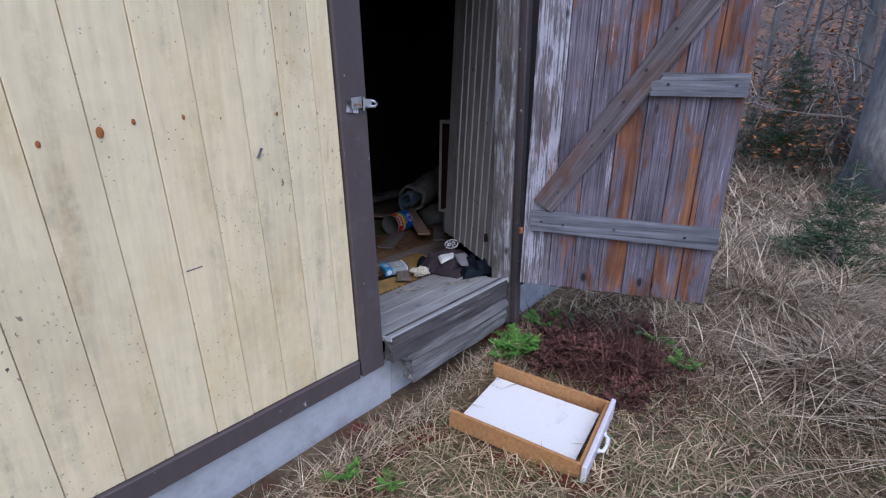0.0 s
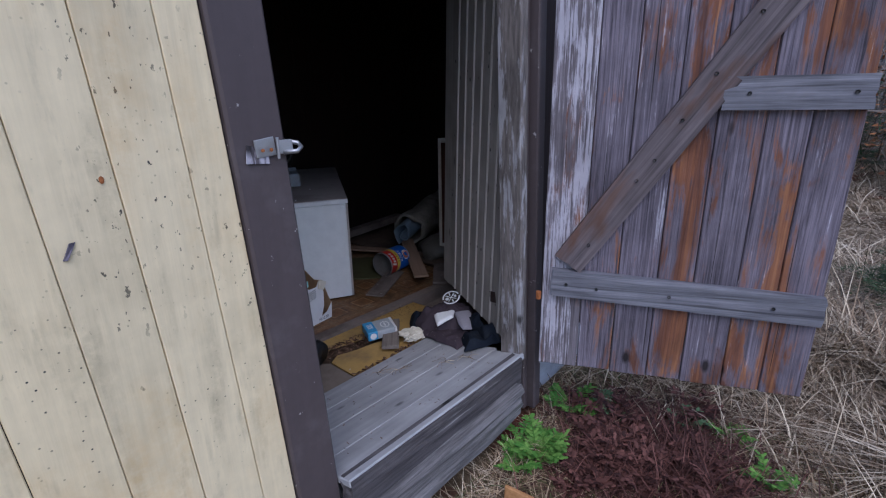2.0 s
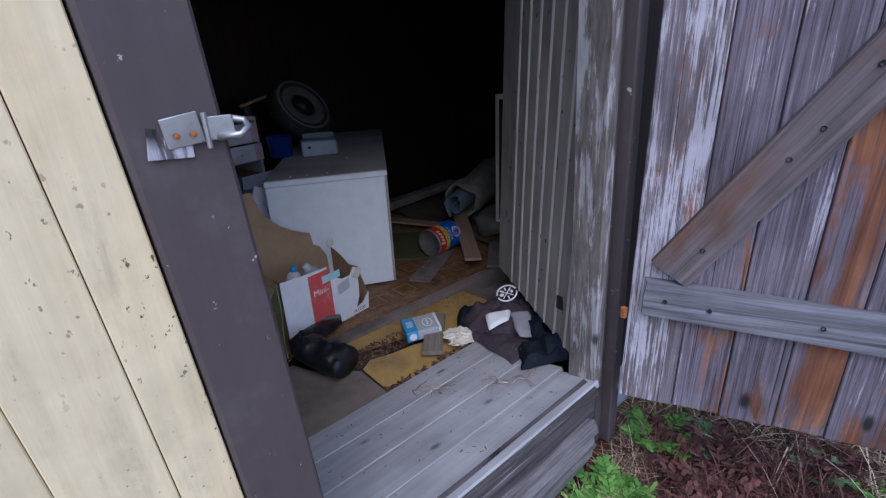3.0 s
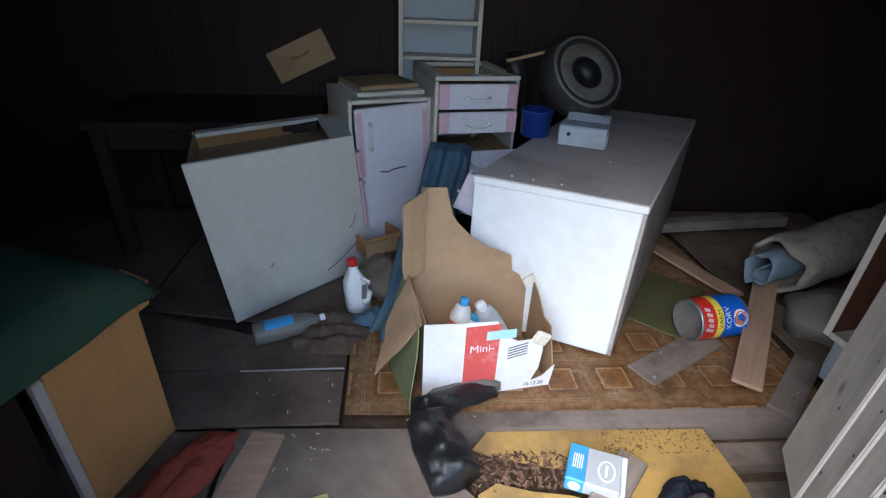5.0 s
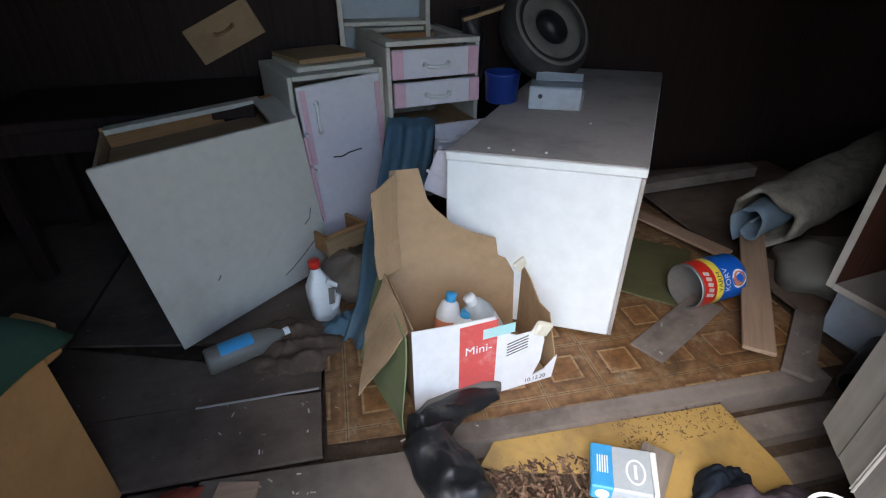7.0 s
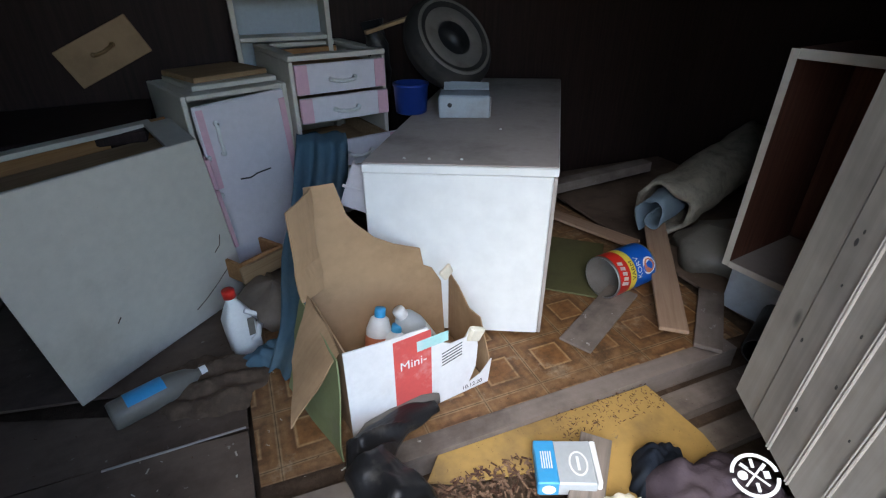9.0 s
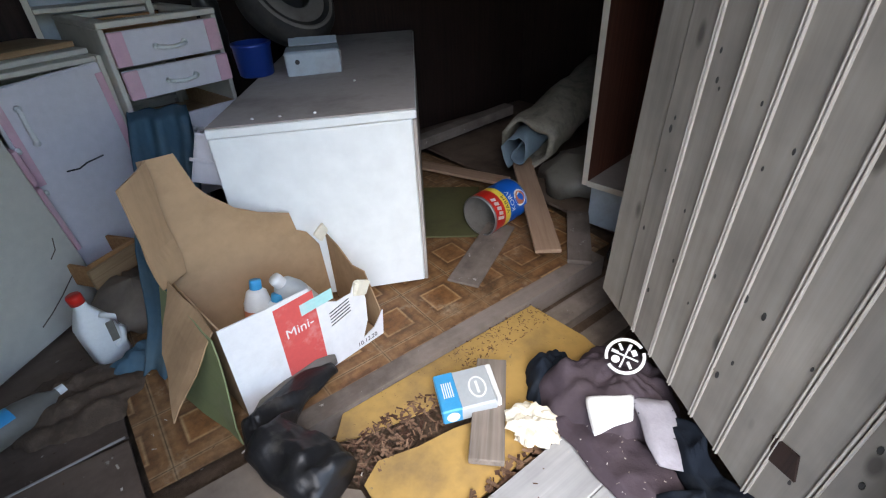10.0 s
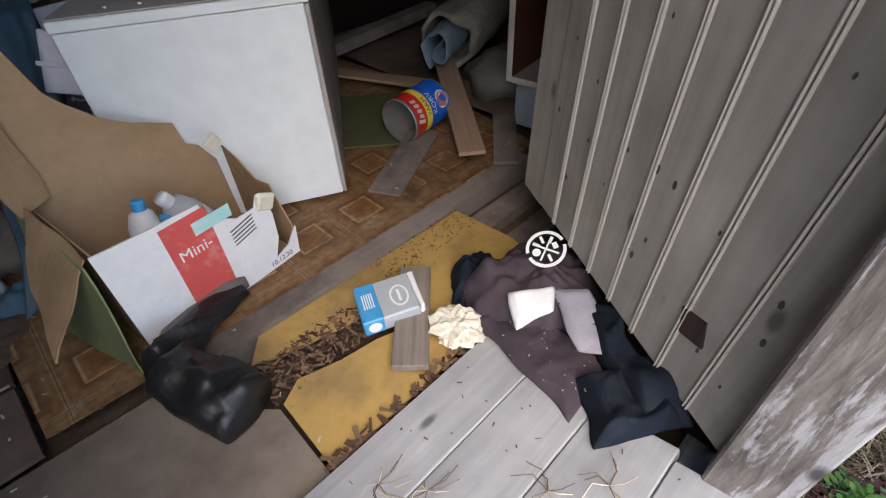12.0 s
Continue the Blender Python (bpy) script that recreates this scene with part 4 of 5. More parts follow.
def tin_can():
    ax = pose(3.265, 3.31, 0.348, 0, 0, 9) @ pose(0, 0, 0, 0, 90, 0) @ pose(0, 0, 0, 0, 0, 26) @ Matrix.Diagonal((1, 1, 0.92, 1))
    t = thing("food_can", ax, "empty red, yellow and blue food can on its side", "can")
    r = 0.085
    part("body", smooth(lathe([(r - 0.004, 0.0), (r, 0.0), (r + 0.001, 0.004), (r, 0.008), (r, 0.226), (r + 0.001, 0.232), (r - 0.002, 0.234), (r - 0.006, 0.228), (0.0, 0.227)], 48)), M_STEEL, t)
    part("inside", smooth(lathe([(r - 0.004, 0.0), (r - 0.004, 0.222), (0, 0.223)], 48)), M_RIM, t, "dull inside of the can")
    q = r + 0.0012
    for nm, z0, z1, mt in (("red_band", 0.010, 0.072, M_CANRED), ("yellow_band", 0.0725, 0.107, M_CANYEL), ("blue_band", 0.1075, 0.224, M_CANBLUE)):
        part(nm, smooth(lathe([(q, z0), (q, z1)], 48)), mt, t)

    def wrap(bm, ang, z, q2):
        for v in bm.verts:
            a = ang - v.co.x / q2
            v.co = Vector((q2 * math.cos(a), q2 * math.sin(a), z - v.co.y))
        return bm
    # lettering runs round the can
    for words, size, z, mt, ang in (("VARM", 0.030, 0.101, M_INK, 4.15), ("KORV", 0.034, 0.140, M_PRINT, 4.2)):
        part("lettering", wrap(moved(text_bm(words, size, 0.0), Matrix()), ang, z, q + 0.0008), mt, t)
    wave = bmesh.new()
    for i in range(5):
        box(wave, (0.014, 0.026 if i else 0.040, 0.0001), pose(i * 0.021, 0.002 * i, 0, 0, 0, -14))
    part("mark", wrap(wave, 4.3, 0.055, q + 0.0008), M_PRINT, t, "white script mark as plain bars")
    disc = bmesh.new()
    bmesh.ops.create_circle(disc, cap_ends=True, radius=0.036, segments=24)
    part("picture", wrap(disc, 3.75, 0.187, q + 0.0008), M_PRINT, t, "round white picture ground")
    disc = bmesh.new()
    bmesh.ops.create_circle(disc, cap_ends=True, radius=0.029, segments=20)
    part("picture_food", wrap(disc, 3.75, 0.187, q + 0.0014), M_SALMON, t, "red sausages on the label")


tin_can()


def carpet_roll():
    m = pose(3.68, 3.52, 0.44, 0, 0, 18) @ pose(0, 0, 0, 0, 84, 0)
    t = thing("carpet_roll", m, "rolled matted grey carpet with blue-grey vinyl inside", "carpet")
    carpet = bmesh.new()
    n = 40
    rings = []
    for k in range(14):
        z = 0.10 + k * 0.075
        rings.append([Vector(((0.125 + 0.012 * math.sin(3 * a + k)) * math.cos(a), (0.135 + 0.01 * math.sin(2 * a)) * math.sin(a), z + 0.02 * math.sin(5 * a))) for a in (2 * math.pi * i / n for i in range(n))])
    loft(carpet, rings, False)
    part("carpet", solid(crumple(smooth(carpet), 0.018, 14), 0.02), M_CARPET, t)
    roll = bmesh.new()
    pts = [((0.100 - 0.009 * a) * math.cos(a + 0.6), (0.092 - 0.009 * a) * math.sin(a + 0.6)) for a in (0.22 * i for i in range(42))]
    rows = [[roll.verts.new((x, y, z + 0.02 * math.sin(i * 0.2))) for i, (x, y) in enumerate(pts)] for z in (0.0, 0.05, 0.1, 0.15, 0.25, 0.4)]
    for lo_row, hi_row in zip(rows, rows[1:]):
        for i in range(len(pts) - 1):
            roll.faces.new((lo_row[i], lo_row[i + 1], hi_row[i + 1], hi_row[i]))
    part("vinyl", solid(crumple(smooth(roll), 0.022, 16), 0.004), M_VINYL, t, "blue-grey vinyl rolled inside")


carpet_roll()
single("plastic_bag", crumple(smooth(lathe([(0.0, 0.0), (0.22, 0.0), (0.20, 0.09), (0.10, 0.15), (0.0, 0.16)], 28)), 0.06, 9, 5), M_CLOUDY, pose(4.0, 3.35, 0.245), "dark plastic bag slumped by the carpet", "bag")


def jug():
    t = thing("plastic_jug", pose(1.945, 3.54, 0.25, 0, -4, 20), "white plastic jug with a red cap", "jug")
    bm = bmesh.new()
    rings = []
    for z, w, d in ((0, 0.045, 0.04), (0.005, 0.05, 0.045), (0.10, 0.05, 0.045), (0.14, 0.048, 0.043), (0.18, 0.03, 0.03), (0.205, 0.018, 0.018), (0.225, 0.017, 0.017)):
        rings.append([Vector((w * math.copysign(abs(math.cos(a)) ** 0.6, math.cos(a)), d * math.copysign(abs(math.sin(a)) ** 0.6, math.sin(a)), z)) for a in (2 * math.pi * i / 24 for i in range(24))])
    loft(bm, rings)
    part("body", smooth(bm), M_JUG, t)
    part("handle", smooth(tube([(0.02, -0.038, 0.175), (0.045, -0.045, 0.15), (0.05, -0.046, 0.10), (0.035, -0.046, 0.06), (0.01, -0.044, 0.055)], 0.009, 10)), M_JUG, t)
    part("handle_gap", boxed(((0.022, 0.004, 0.07), pose(0.008, -0.0455, 0.075, 0, 8, 0), 0.0015)), M_CLOUDY, t)
    part("cap", smooth(lathe([(0.0, 0.25), (0.019, 0.25), (0.0205, 0.246), (0.0205, 0.222), (0.017, 0.222)], 20)), M_CANRED, t, "red screw cap")


jug()


def lying_bottle():
    m = pose(1.57, 3.32, 0.288, 0, 0, 24) @ pose(0, 0, 0, 0, 90, 0) @ Matrix.Diagonal((0.88, 0.88, 0.88, 1))
    t = thing("bottle", m, "cloudy plastic bottle with a blue label lying down", "bottle")
    part("body", smooth(lathe([(0.0, 0), (0.045, 0.0), (0.05, 0.01), (0.05, 0.19), (0.035, 0.25), (0.016, 0.28), (0.016, 0.30), (0, 0.30)], 24)), M_CLOUDY, t)
    lab = bmesh.new()
    rows = loft(lab, [[Vector((0.0515 * math.cos(a), 0.0515 * math.sin(a), z)) for a in (2.4 + 0.12 * i for i in range(14))] for z in (0.05, 0.17)], False)
    part("label_print", lab, M_PACKBLUE, t, "blue and white paper label")
    part("cap", lathe([(0, 0.31), (0.018, 0.31), (0.018, 0.288)], 14), M_PRINT, t)


lying_bottle()


def carton():
    t = thing("cardboard_box", pose(2.197, 3.003, 0.252, 0, 0, 8.5), "torn white and red cardboard box standing open", "box")
    w, d, h = 0.455, 0.27, 0.335

    def jag(pts, m, thick=0.004):
        bm = polygon(bmesh.new(), pts, 0, thick)
        return moved(bm, m)
    up = pose(0, 0, 0, 90, 0, 0)
    front = [(0, 0), (w, 0.0), (w + 0.01, 0.09), (w - 0.03, 0.045), (w - 0.075, 0.03), (w - 0.05, 0.09), (w - 0.045, 0.17), (w - 0.055, 0.23), (w - 0.075, 0.245), (w - 0.09, 0.215), (w - 0.14, 0.215), (w - 0.18, 0.24), (w - 0.21, 0.27), (0.24, h - 0.03), (0.12, h - 0.025), (0.0, h - 0.015)]
    f = part("front_panel", jag(front, pose(0, 0.004, 0, 90, 0, 0)), M_CARTON, t, "white printed front with torn edge")
    part("red_print", boxed(((0.115, 0.001, 0.27), (0.135, -0.0012, 0.025), 0.0)), M_RED, f, "faded red panel")
    part("logo", boxed(((0.10, 0.001, 0.035), (0.205, -0.0024, 0.235), 0.0)), M_TEALPRINT, f, "pale teal mark")
    part("lettering", moved(text_bm("Mini-", 0.042, 0.0002), pose(0.15, -0.0028, 0.19, 90, 0, 0)), M_PRINT, f)
    part("lettering", moved(text_bm("10.12.20", 0.022, 0.0002), pose(0.355, -0.0016, 0.012, 90, 0, 0)), M_INK, f)
    part("small_print", boxed(*[((0.07, 0.001, 0.003), pose(0.285, -0.0014, 0.145 + 0.011 * i, 0, -12, 0), 0.0) for i in range(5)]), M_INK, f)
    left = [(0, 0), (d, 0), (d, h - 0.01), (0, h - 0.015)]
    part("side_panel", jag(left, pose(0.0045, 0.004, 0, 90, 0, 90)), M_CARD, t)
    part("side_panel", jag([(0, 0.0), (d, 0), (d, 0.26), (0.2, 0.24), (0.13, 0.2), (0.06, 0.21), (0.0, 0.10)], pose(w + 0.0, 0.004, 0, 90, 0, 86)), M_CARD, t, "torn brown end panel")
    part("bottom", boxed(((w - 0.01, d - 0.01, 0.004), (0.006, 0.006, 0), 0.0)), M_CARD, t)
    back = [(0, 0), (w, 0), (w, 0.22), (w - 0.03, 0.28), (w - 0.06, 0.30), (w - 0.07, 0.36), (w - 0.16, 0.40), (w - 0.22, 0.44), (0.175, 0.50), (0.155, 0.53), (0.135, 0.63), (0.05, 0.635), (0.035, 0.52), (0.0, 0.35)]
    bp = crumple(jag(back, pose(0, d + 0.004, 0, 84, 0, 0)), 0.006, 7)
    part("back_panel", bp, M_CARD, t, "brown inner face with tall torn flap")

    def quad(pts, name, mt, label=""):
        bm = bmesh.new()
        vs = [bm.verts.new(p) for p in pts]
        bm.faces.new(vs)
        bmesh.ops.subdivide_edges(bm, edges=bm.edges[:], cuts=5, use_grid_fill=True)
        part(name, solid(crumple(bm, 0.012, 9), 0.004), mt, t, label)
    quad([(0.05, d + 0.02, 0.33), (0.055, d + 0.035, 0.64), (-0.035, d - 0.05, 0.62), (-0.03, d - 0.02, 0.33)], "fold", M_CARD)
    quad([(0.0, 0.01, h - 0.02), (-0.012, d - 0.03, h + 0.02), (-0.10, d - 0.13, h - 0.10), (-0.155, 0.0, h - 0.19)], "flap", M_CARD, "brown flap hanging outward")
    quad([(-0.012, -0.005, h - 0.03), (-0.03, d, h + 0.0), (-0.10, d + 0.03, 0.0), (-0.05, -0.04, 0.0)], "flap", M_GREENPRINT, "green and grey printed flap")
    part("torn_curl", crumple(boxed(((0.05, 0.02, 0.05), pose(w - 0.09, -0.005, 0.20, 10, 20, 0), 0.006)), 0.012, 25), M_PAPER, t, "curled torn paper edge")
    part("torn_curl", crumple(boxed(((0.045, 0.015, 0.05), pose(w - 0.05, d - 0.08, 0.29, 20, -25, 10), 0.005)), 0.012, 25, 4), M_PAPER, t, "curled torn paper edge")


carton()


def spray(m, label, body, band, cap, r=0.033, h=0.2):
    t = thing("spray_bottle", m, label, "bottle")
    part("body", smooth(lathe([(0, 0), (r, 0), (r + 0.001, 0.004), (r + 0.001, h * 0.72), (r * 0.75, h * 0.86), (r * 0.4, h * 0.9), (0, h * 0.9)], 24)), body, t)
    if band:
        part("label_print", smooth(lathe([(r + 0.0018, h * 0.15), (r + 0.0018, h * 0.66)], 24)), band, t)
    part("cap", smooth(lathe([(0, h), (r * 0.42, h), (r * 0.45, h * 0.97), (r * 0.45, h * 0.87)], 16)), cap, t)


BOX = pose(2.197, 3.003, 0.256, 0, 0, 8.5)
spray(BOX @ pose(0.125, 0.13, 0.055, -8, 12, 0), "white bottle with orange label and blue cap in the box", M_JUG, M_SALMON, M_PACKBLUE, 0.036, 0.24)
spray(BOX @ pose(0.16, 0.10, 0.06, -6, 14, 0), "white bottle with a blue cap in the box", M_JUG, None, M_PACKBLUE, 0.036, 0.19)
spray(BOX @ pose(0.34, 0.11, 0.05, -4, -28, 0), "white bottle with black print tilted in the box", M_PACKGREY, M_JUG, M_JUG, 0.042, 0.27)
single("pot_pieces", crumple(boxed(((0.4, 0.2, 0.06), (0.02, 0.03, 0.005), 0.02)), 0.02, 11), M_CARD, BOX, "crumpled brown packing in the box", "packing")


# ---- cloth ----
def heap(name, m, rx, ry, height, material, label, category, seed, folds=0.03, n=72, power=0.55):
    """A soft heap of cloth with folds and an uneven rim."""
    bm = bmesh.new()
    rings = 26
    rows = []
    for i in range(rings + 1):
        f = i / rings
        row = []
        for k in range(n):
            a = 2 * math.pi * k / n
            rim = 1 + 0.3 * noise.noise(Vector((math.cos(a) * 1.3, math.sin(a) * 1.3, seed))) + 0.22 * noise.noise(Vector((math.cos(a) * 3.5, math.sin(a) * 3.5, seed)))
            x, y = rx * f * rim * math.cos(a), ry * f * rim * math.sin(a)
            z = height * max(0.0, 1 - f * f) ** power
            p = Vector((x, y, 0))
            q = Vector((x * 5 + y * 3, y * 13 - x * 4, 0))
            crease = abs(noise.noise(q + Vector((seed, 0, 0)))) + 0.35 * abs(noise.noise(p * 20 + Vector((0, seed, 0)))) + 0.12 * noise.noise(p * 55)
            z += folds * (crease * 1.6 - 0.25) * (1 - f ** 6)
            row.append(bm.verts.new((x, y, max(0.002, z))))
        rows.append(row)
    for a, c in zip(rows[1:], rows[2:]):
        for k in range(n):
            bm.faces.new((a[k], a[(k + 1) % n], c[(k + 1) % n], c[k]))
    bmesh.ops.remove_doubles(bm, verts=rows[0], dist=1e-5)
    bm.faces.new(rows[1])
    return single(name, smooth(bm), material, m, label, category)


RT = pose(0, 0, 0, RAMP, 0, 0)
shirt = heap("plum_shirt", pose(2.955, 2.43, 0.255, -3, 0, 20), 0.17, 0.165, 0.14, M_SHIRT, "dark plum shirt with a white round emblem, crumpled", "shirt", 2.0, 0.035)
def cloth_patch(name, corners, material, label, category, seed, folds=0.014, puff=0.02, n=44):
    """A four-cornered piece of cloth with soft folds, its rim lying down and a little frayed."""
    a, b, c, d = (Vector(p) for p in corners)
    bm = bmesh.new()
    rows = []
    for i in range(n + 1):
        u = i / n
        row = []
        for j in range(n + 1):
            v = j / n
            p = a.lerp(b, u).lerp(d.lerp(c, u), v)
            inside = min(1.0, 7 * min(u, 1 - u, v, 1 - v))
            w = Vector((p.x * 7 + p.y * 3, p.y * 12 - p.x * 6, seed))
            ridge = 1 - 2.2 * abs(noise.noise(w))
            p.z += (puff + folds * ridge + 0.35 * folds * noise.noise(p * 32)) * (0.15 + 0.85 * inside)
            p += Vector((noise.noise(Vector((p.x * 11, p.y * 11, seed + 4))), noise.noise(Vector((p.x * 11, p.y * 11, seed + 8))), 0)) * 0.012
            row.append(bm.verts.new(p))
        rows.append(row)
    for r, q in zip(rows, rows[1:]):
        for j in range(n):
            bm.faces.new((r[j], r[j + 1], q[j + 1], q[j]))
    return single(name, solid(smooth(bm), 0.005), material, pose(0, 0, 0), label, category)


cloth_patch("plum_shirt", [(2.80, 2.54, 0.255), (2.69, 2.165, 0.335), (2.85, 2.17, 0.335), (2.94, 2.50, 0.27)], M_SHIRT, "plum cloth spread over the threshold boards", "shirt", 5.0, 0.012, 0.018)
cloth_patch("navy_cloth", [(2.665, 2.10, 0.353), (2.80, 1.995, 0.380), (2.86, 2.14, 0.345), (2.77, 2.215, 0.325)], M_NAVY, "damp navy trousers crumpled at the door frame", "trousers", 8.0, 0.028, 0.03)
cloth_patch("navy_cloth", [(2.975, 2.40, 0.30), (2.93, 2.26, 0.37), (2.80, 2.0, 0.375), (2.76, 2.06, 0.36)], M_NAVY, "navy cloth bunched along the inner door", "trousers", 9.0, 0.03, 0.045)
heap("black_cloth", pose(2.905, 2.60, 0.24, 0, 0, 30), 0.10, 0.065, 0.07, M_NAVY, "black cloth crumpled on the hardboard", "cloth", 4.0, 0.03)


def emblem():
    m = look((2.965, 2.435, 0.428), (2.965 + 0.55, 2.435 + 0.38, 0.428 - 1.0))
    m = Matrix.Translation((2.962, 2.432, 0.437)) @ (Vector((-0.42, -0.10, 0.9)).to_track_quat("Z", "Y").to_matrix().to_4x4()) @ pose(0, 0, 0, 0, 0, -45) @ Matrix.Diagonal((0.84, 0.84, 1, 1))
    bm = bmesh.new()
    n = 40
    for k in range(n):
        if k in (9, 10, 29, 30):
            continue
        a0, a1 = 2 * math.pi * k / n, 2 * math.pi * (k + 1) / n
        q = [(0.056 * math.cos(a0), 0.056 * math.sin(a0)), (0.056 * math.cos(a1), 0.056 * math.sin(a1)), (0.047 * math.cos(a1), 0.047 * math.sin(a1)), (0.047 * math.cos(a0), 0.047 * math.sin(a0))]
        polygon(bm, q, 0, 0.0015)
    for s in (-1, 1):
        box(bm, (0.076, 0.005, 0.0015), pose(0, 0, 0, 0, 0, 45 * s) @ Matrix.Translation((-0.038, -0.0025, 0)))
        box(bm, (0.02, 0.009, 0.0015), pose(0, 0, 0, 0, 0, 45 * s) @ Matrix.Translation((-0.04 if s > 0 else -0.04, -0.003, 0)))
        box(bm, (0.022, 0.008, 0.0015), Matrix.Translation((-0.011 + s * 0.03, -0.004, 0)))
    bmesh.ops.create_circle(bm, cap_ends=True, radius=0.012, segments=16, matrix=pose(0, -0.028, 0.001))
    box(bm, (0.018, 0.014, 0.0015), Matrix.Translation((-0.009, 0.02, 0)))
    ob = new("emblem", as_mesh("emblem", bm, M_PRINT))
    ob.parent = shirt
    ob.matrix_parent_inverse = shirt.matrix_world.inverted()
    ob.matrix_world = m
    tagged(ob, "white round club emblem with crossed sticks")


bpy.context.view_layer.update()
emblem()
cloth_patch("grey_fabric", [(2.905, 2.37, 0.385), (2.945, 2.305, 0.40), (2.865, 2.16, 0.375), (2.82, 2.235, 0.365)], M_SHIRTGREY, "grey printed fabric panel folded on the shirt", "fabric", 3.0, 0.008, 0.006, 24)
for i, f in enumerate((0.12, 0.27, 0.42, 0.58, 0.74)):
    a, b = Vector((2.905, 2.37, 0.392)).lerp(Vector((2.82, 2.235, 0.372)), f), Vector((2.945, 2.305, 0.407)).lerp(Vector((2.865, 2.16, 0.382)), f + 0.04)
    part("dark_line", tube([a, a.lerp(b, 0.5) + Vector((0, 0, 0.004)), b], 0.0022, 5), M_INK, bpy.data.objects["grey_fabric"], "dark printed line")
cloth_patch("paper_scrap", [(2.832, 2.437, 0.375), (2.905, 2.365, 0.395), (2.858, 2.335, 0.385), (2.782, 2.372, 0.355)], M_PRINT, "torn white paper scrap lying on the shirt", "paper", 6.0, 0.004, 0.012, 16)


def paper_ball():
    bm = bmesh.new()
    bmesh.ops.create_icosphere(bm, subdivisions=4, radius=1.0)
    for v in bm.verts:
        d = 0.95 + 0.45 * noise.noise(v.co * 1.6) - 0.5 * abs(noise.noise(v.co * 4.0 + Vector((3, 0, 0)))) + 0.3 * abs(noise.noise(v.co * 9.0))
        v.co = Vector((v.co.x * 0.075 * d, v.co.y * 0.075 * d, max(-0.02, v.co.z * 0.026 * d)))
    single("crumpled_paper", bm, M_PAPER, pose(2.75, 2.515, 0.28, 0, 0, 30) @ Matrix.Diagonal((0.85, 0.85, 1, 1)), "cream paper crumpled into a flat ball", "paper")


paper_ball()


def packet():
    m = pose(2.587, 2.673, 0.250, 0, 0, -25.7) @ pose(0, 0, 0, 0, -4, 0)
    t = thing("paper_packet", m, "blue and grey paper packet lying by the plank", "packet")
    L, W, H = 0.145, 0.125, 0.045
    part("body", crumple(boxed(((L, W, H), (0, 0, 0), 0.004)), 0.003, 16), M_PACKGREY, t)
    part("blue_print", boxed(((0.055, W + 0.004, H + 0.004), (-0.003, -0.002, -0.001), 0.004)), M_PACKBLUE, t, "blue printed end")
    ell = bmesh.new()
    for i in range(28):
        a0, a1 = 2 * math.pi * i / 28, 2 * math.pi * (i + 1) / 28
        polygon(ell, [(0.036 * math.cos(a0), 0.024 * math.sin(a0)), (0.036 * math.cos(a1), 0.024 * math.sin(a1)), (0.031 * math.cos(a1), 0.019 * math.sin(a1)), (0.031 * math.cos(a0), 0.019 * math.sin(a0))], 0, 0.0012)
    box(ell, (0.04, 0.007, 0.0012), Matrix.Translation((-0.02, -0.003, 0)))
    part("mark", moved(ell, pose(0.105, 0.055, H + 0.002, 0, 0, 90)), M_PRINT, t, "oval white mark")
    spot = bmesh.new()
    bmesh.ops.create_circle(spot, cap_ends=True, radius=0.017, segments=20)
    part("round_mark", moved(spot, pose(0.025, -0.0025, 0.023, 90, 0, 0)), M_PRINT, t, "small round white mark")
    part("small_print", boxed(*[((0.003, 0.05, 0.001), (0.012 + 0.006 * i, 0.04, H + 0.003), 0.0) for i in range(5)]), M_PRINT, t)
    part("torn_end", crumple(boxed(((0.012, W, H * 0.9), (L, 0, 0.002), 0.003)), 0.012, 30), M_CARTON, t, "torn pale end of the packet")


packet()


def boot():
    t = thing("rubber_boot", pose(0, 0, 0), "creased black rubber boot lying on its side", "boot")
    pts = [(2.445, 3.01, 0.285), (2.40, 3.0, 0.295), (2.34, 2.985, 0.30), (2.27, 2.95, 0.305), (2.22, 2.905, 0.315), (2.208, 2.86, 0.315), (2.225, 2.80, 0.315), (2.252, 2.73, 0.31), (2.278, 2.665, 0.305)]
    rad = [0.022, 0.036, 0.043, 0.05, 0.064, 0.063, 0.069, 0.080, 0.074]
    bm = smooth(tube(pts, rad, 22, None, 0.66))
    bmesh.ops.subdivide_edges(bm, edges=bm.edges[:], cuts=3, use_grid_fill=True)
    for v in bm.verts:
        if v.co.y < 2.95:
            fold = 1 - abs(noise.noise(Vector((v.co.x * 9 + v.co.y * 5, v.co.y * 19 - v.co.x * 7, 3)))) * 2.6
            v.co.z += 0.026 * fold * max(0, v.co.z - 0.28) / 0.08
    part("upper", crumple(smooth(bm), 0.007, 16), M_RUBBER, t)
    sole = [(2.465, 3.035, 0.285), (2.41, 3.04, 0.285), (2.33, 3.02, 0.285), (2.245, 2.985, 0.285), (2.185, 2.94, 0.285)]
    part("sole", crumple(smooth(tube(sole, [0.012, 0.026, 0.022, 0.028, 0.02], 10, None, 1.5)), 0.003, 20), M_RIM, t, "dusty grey sole")


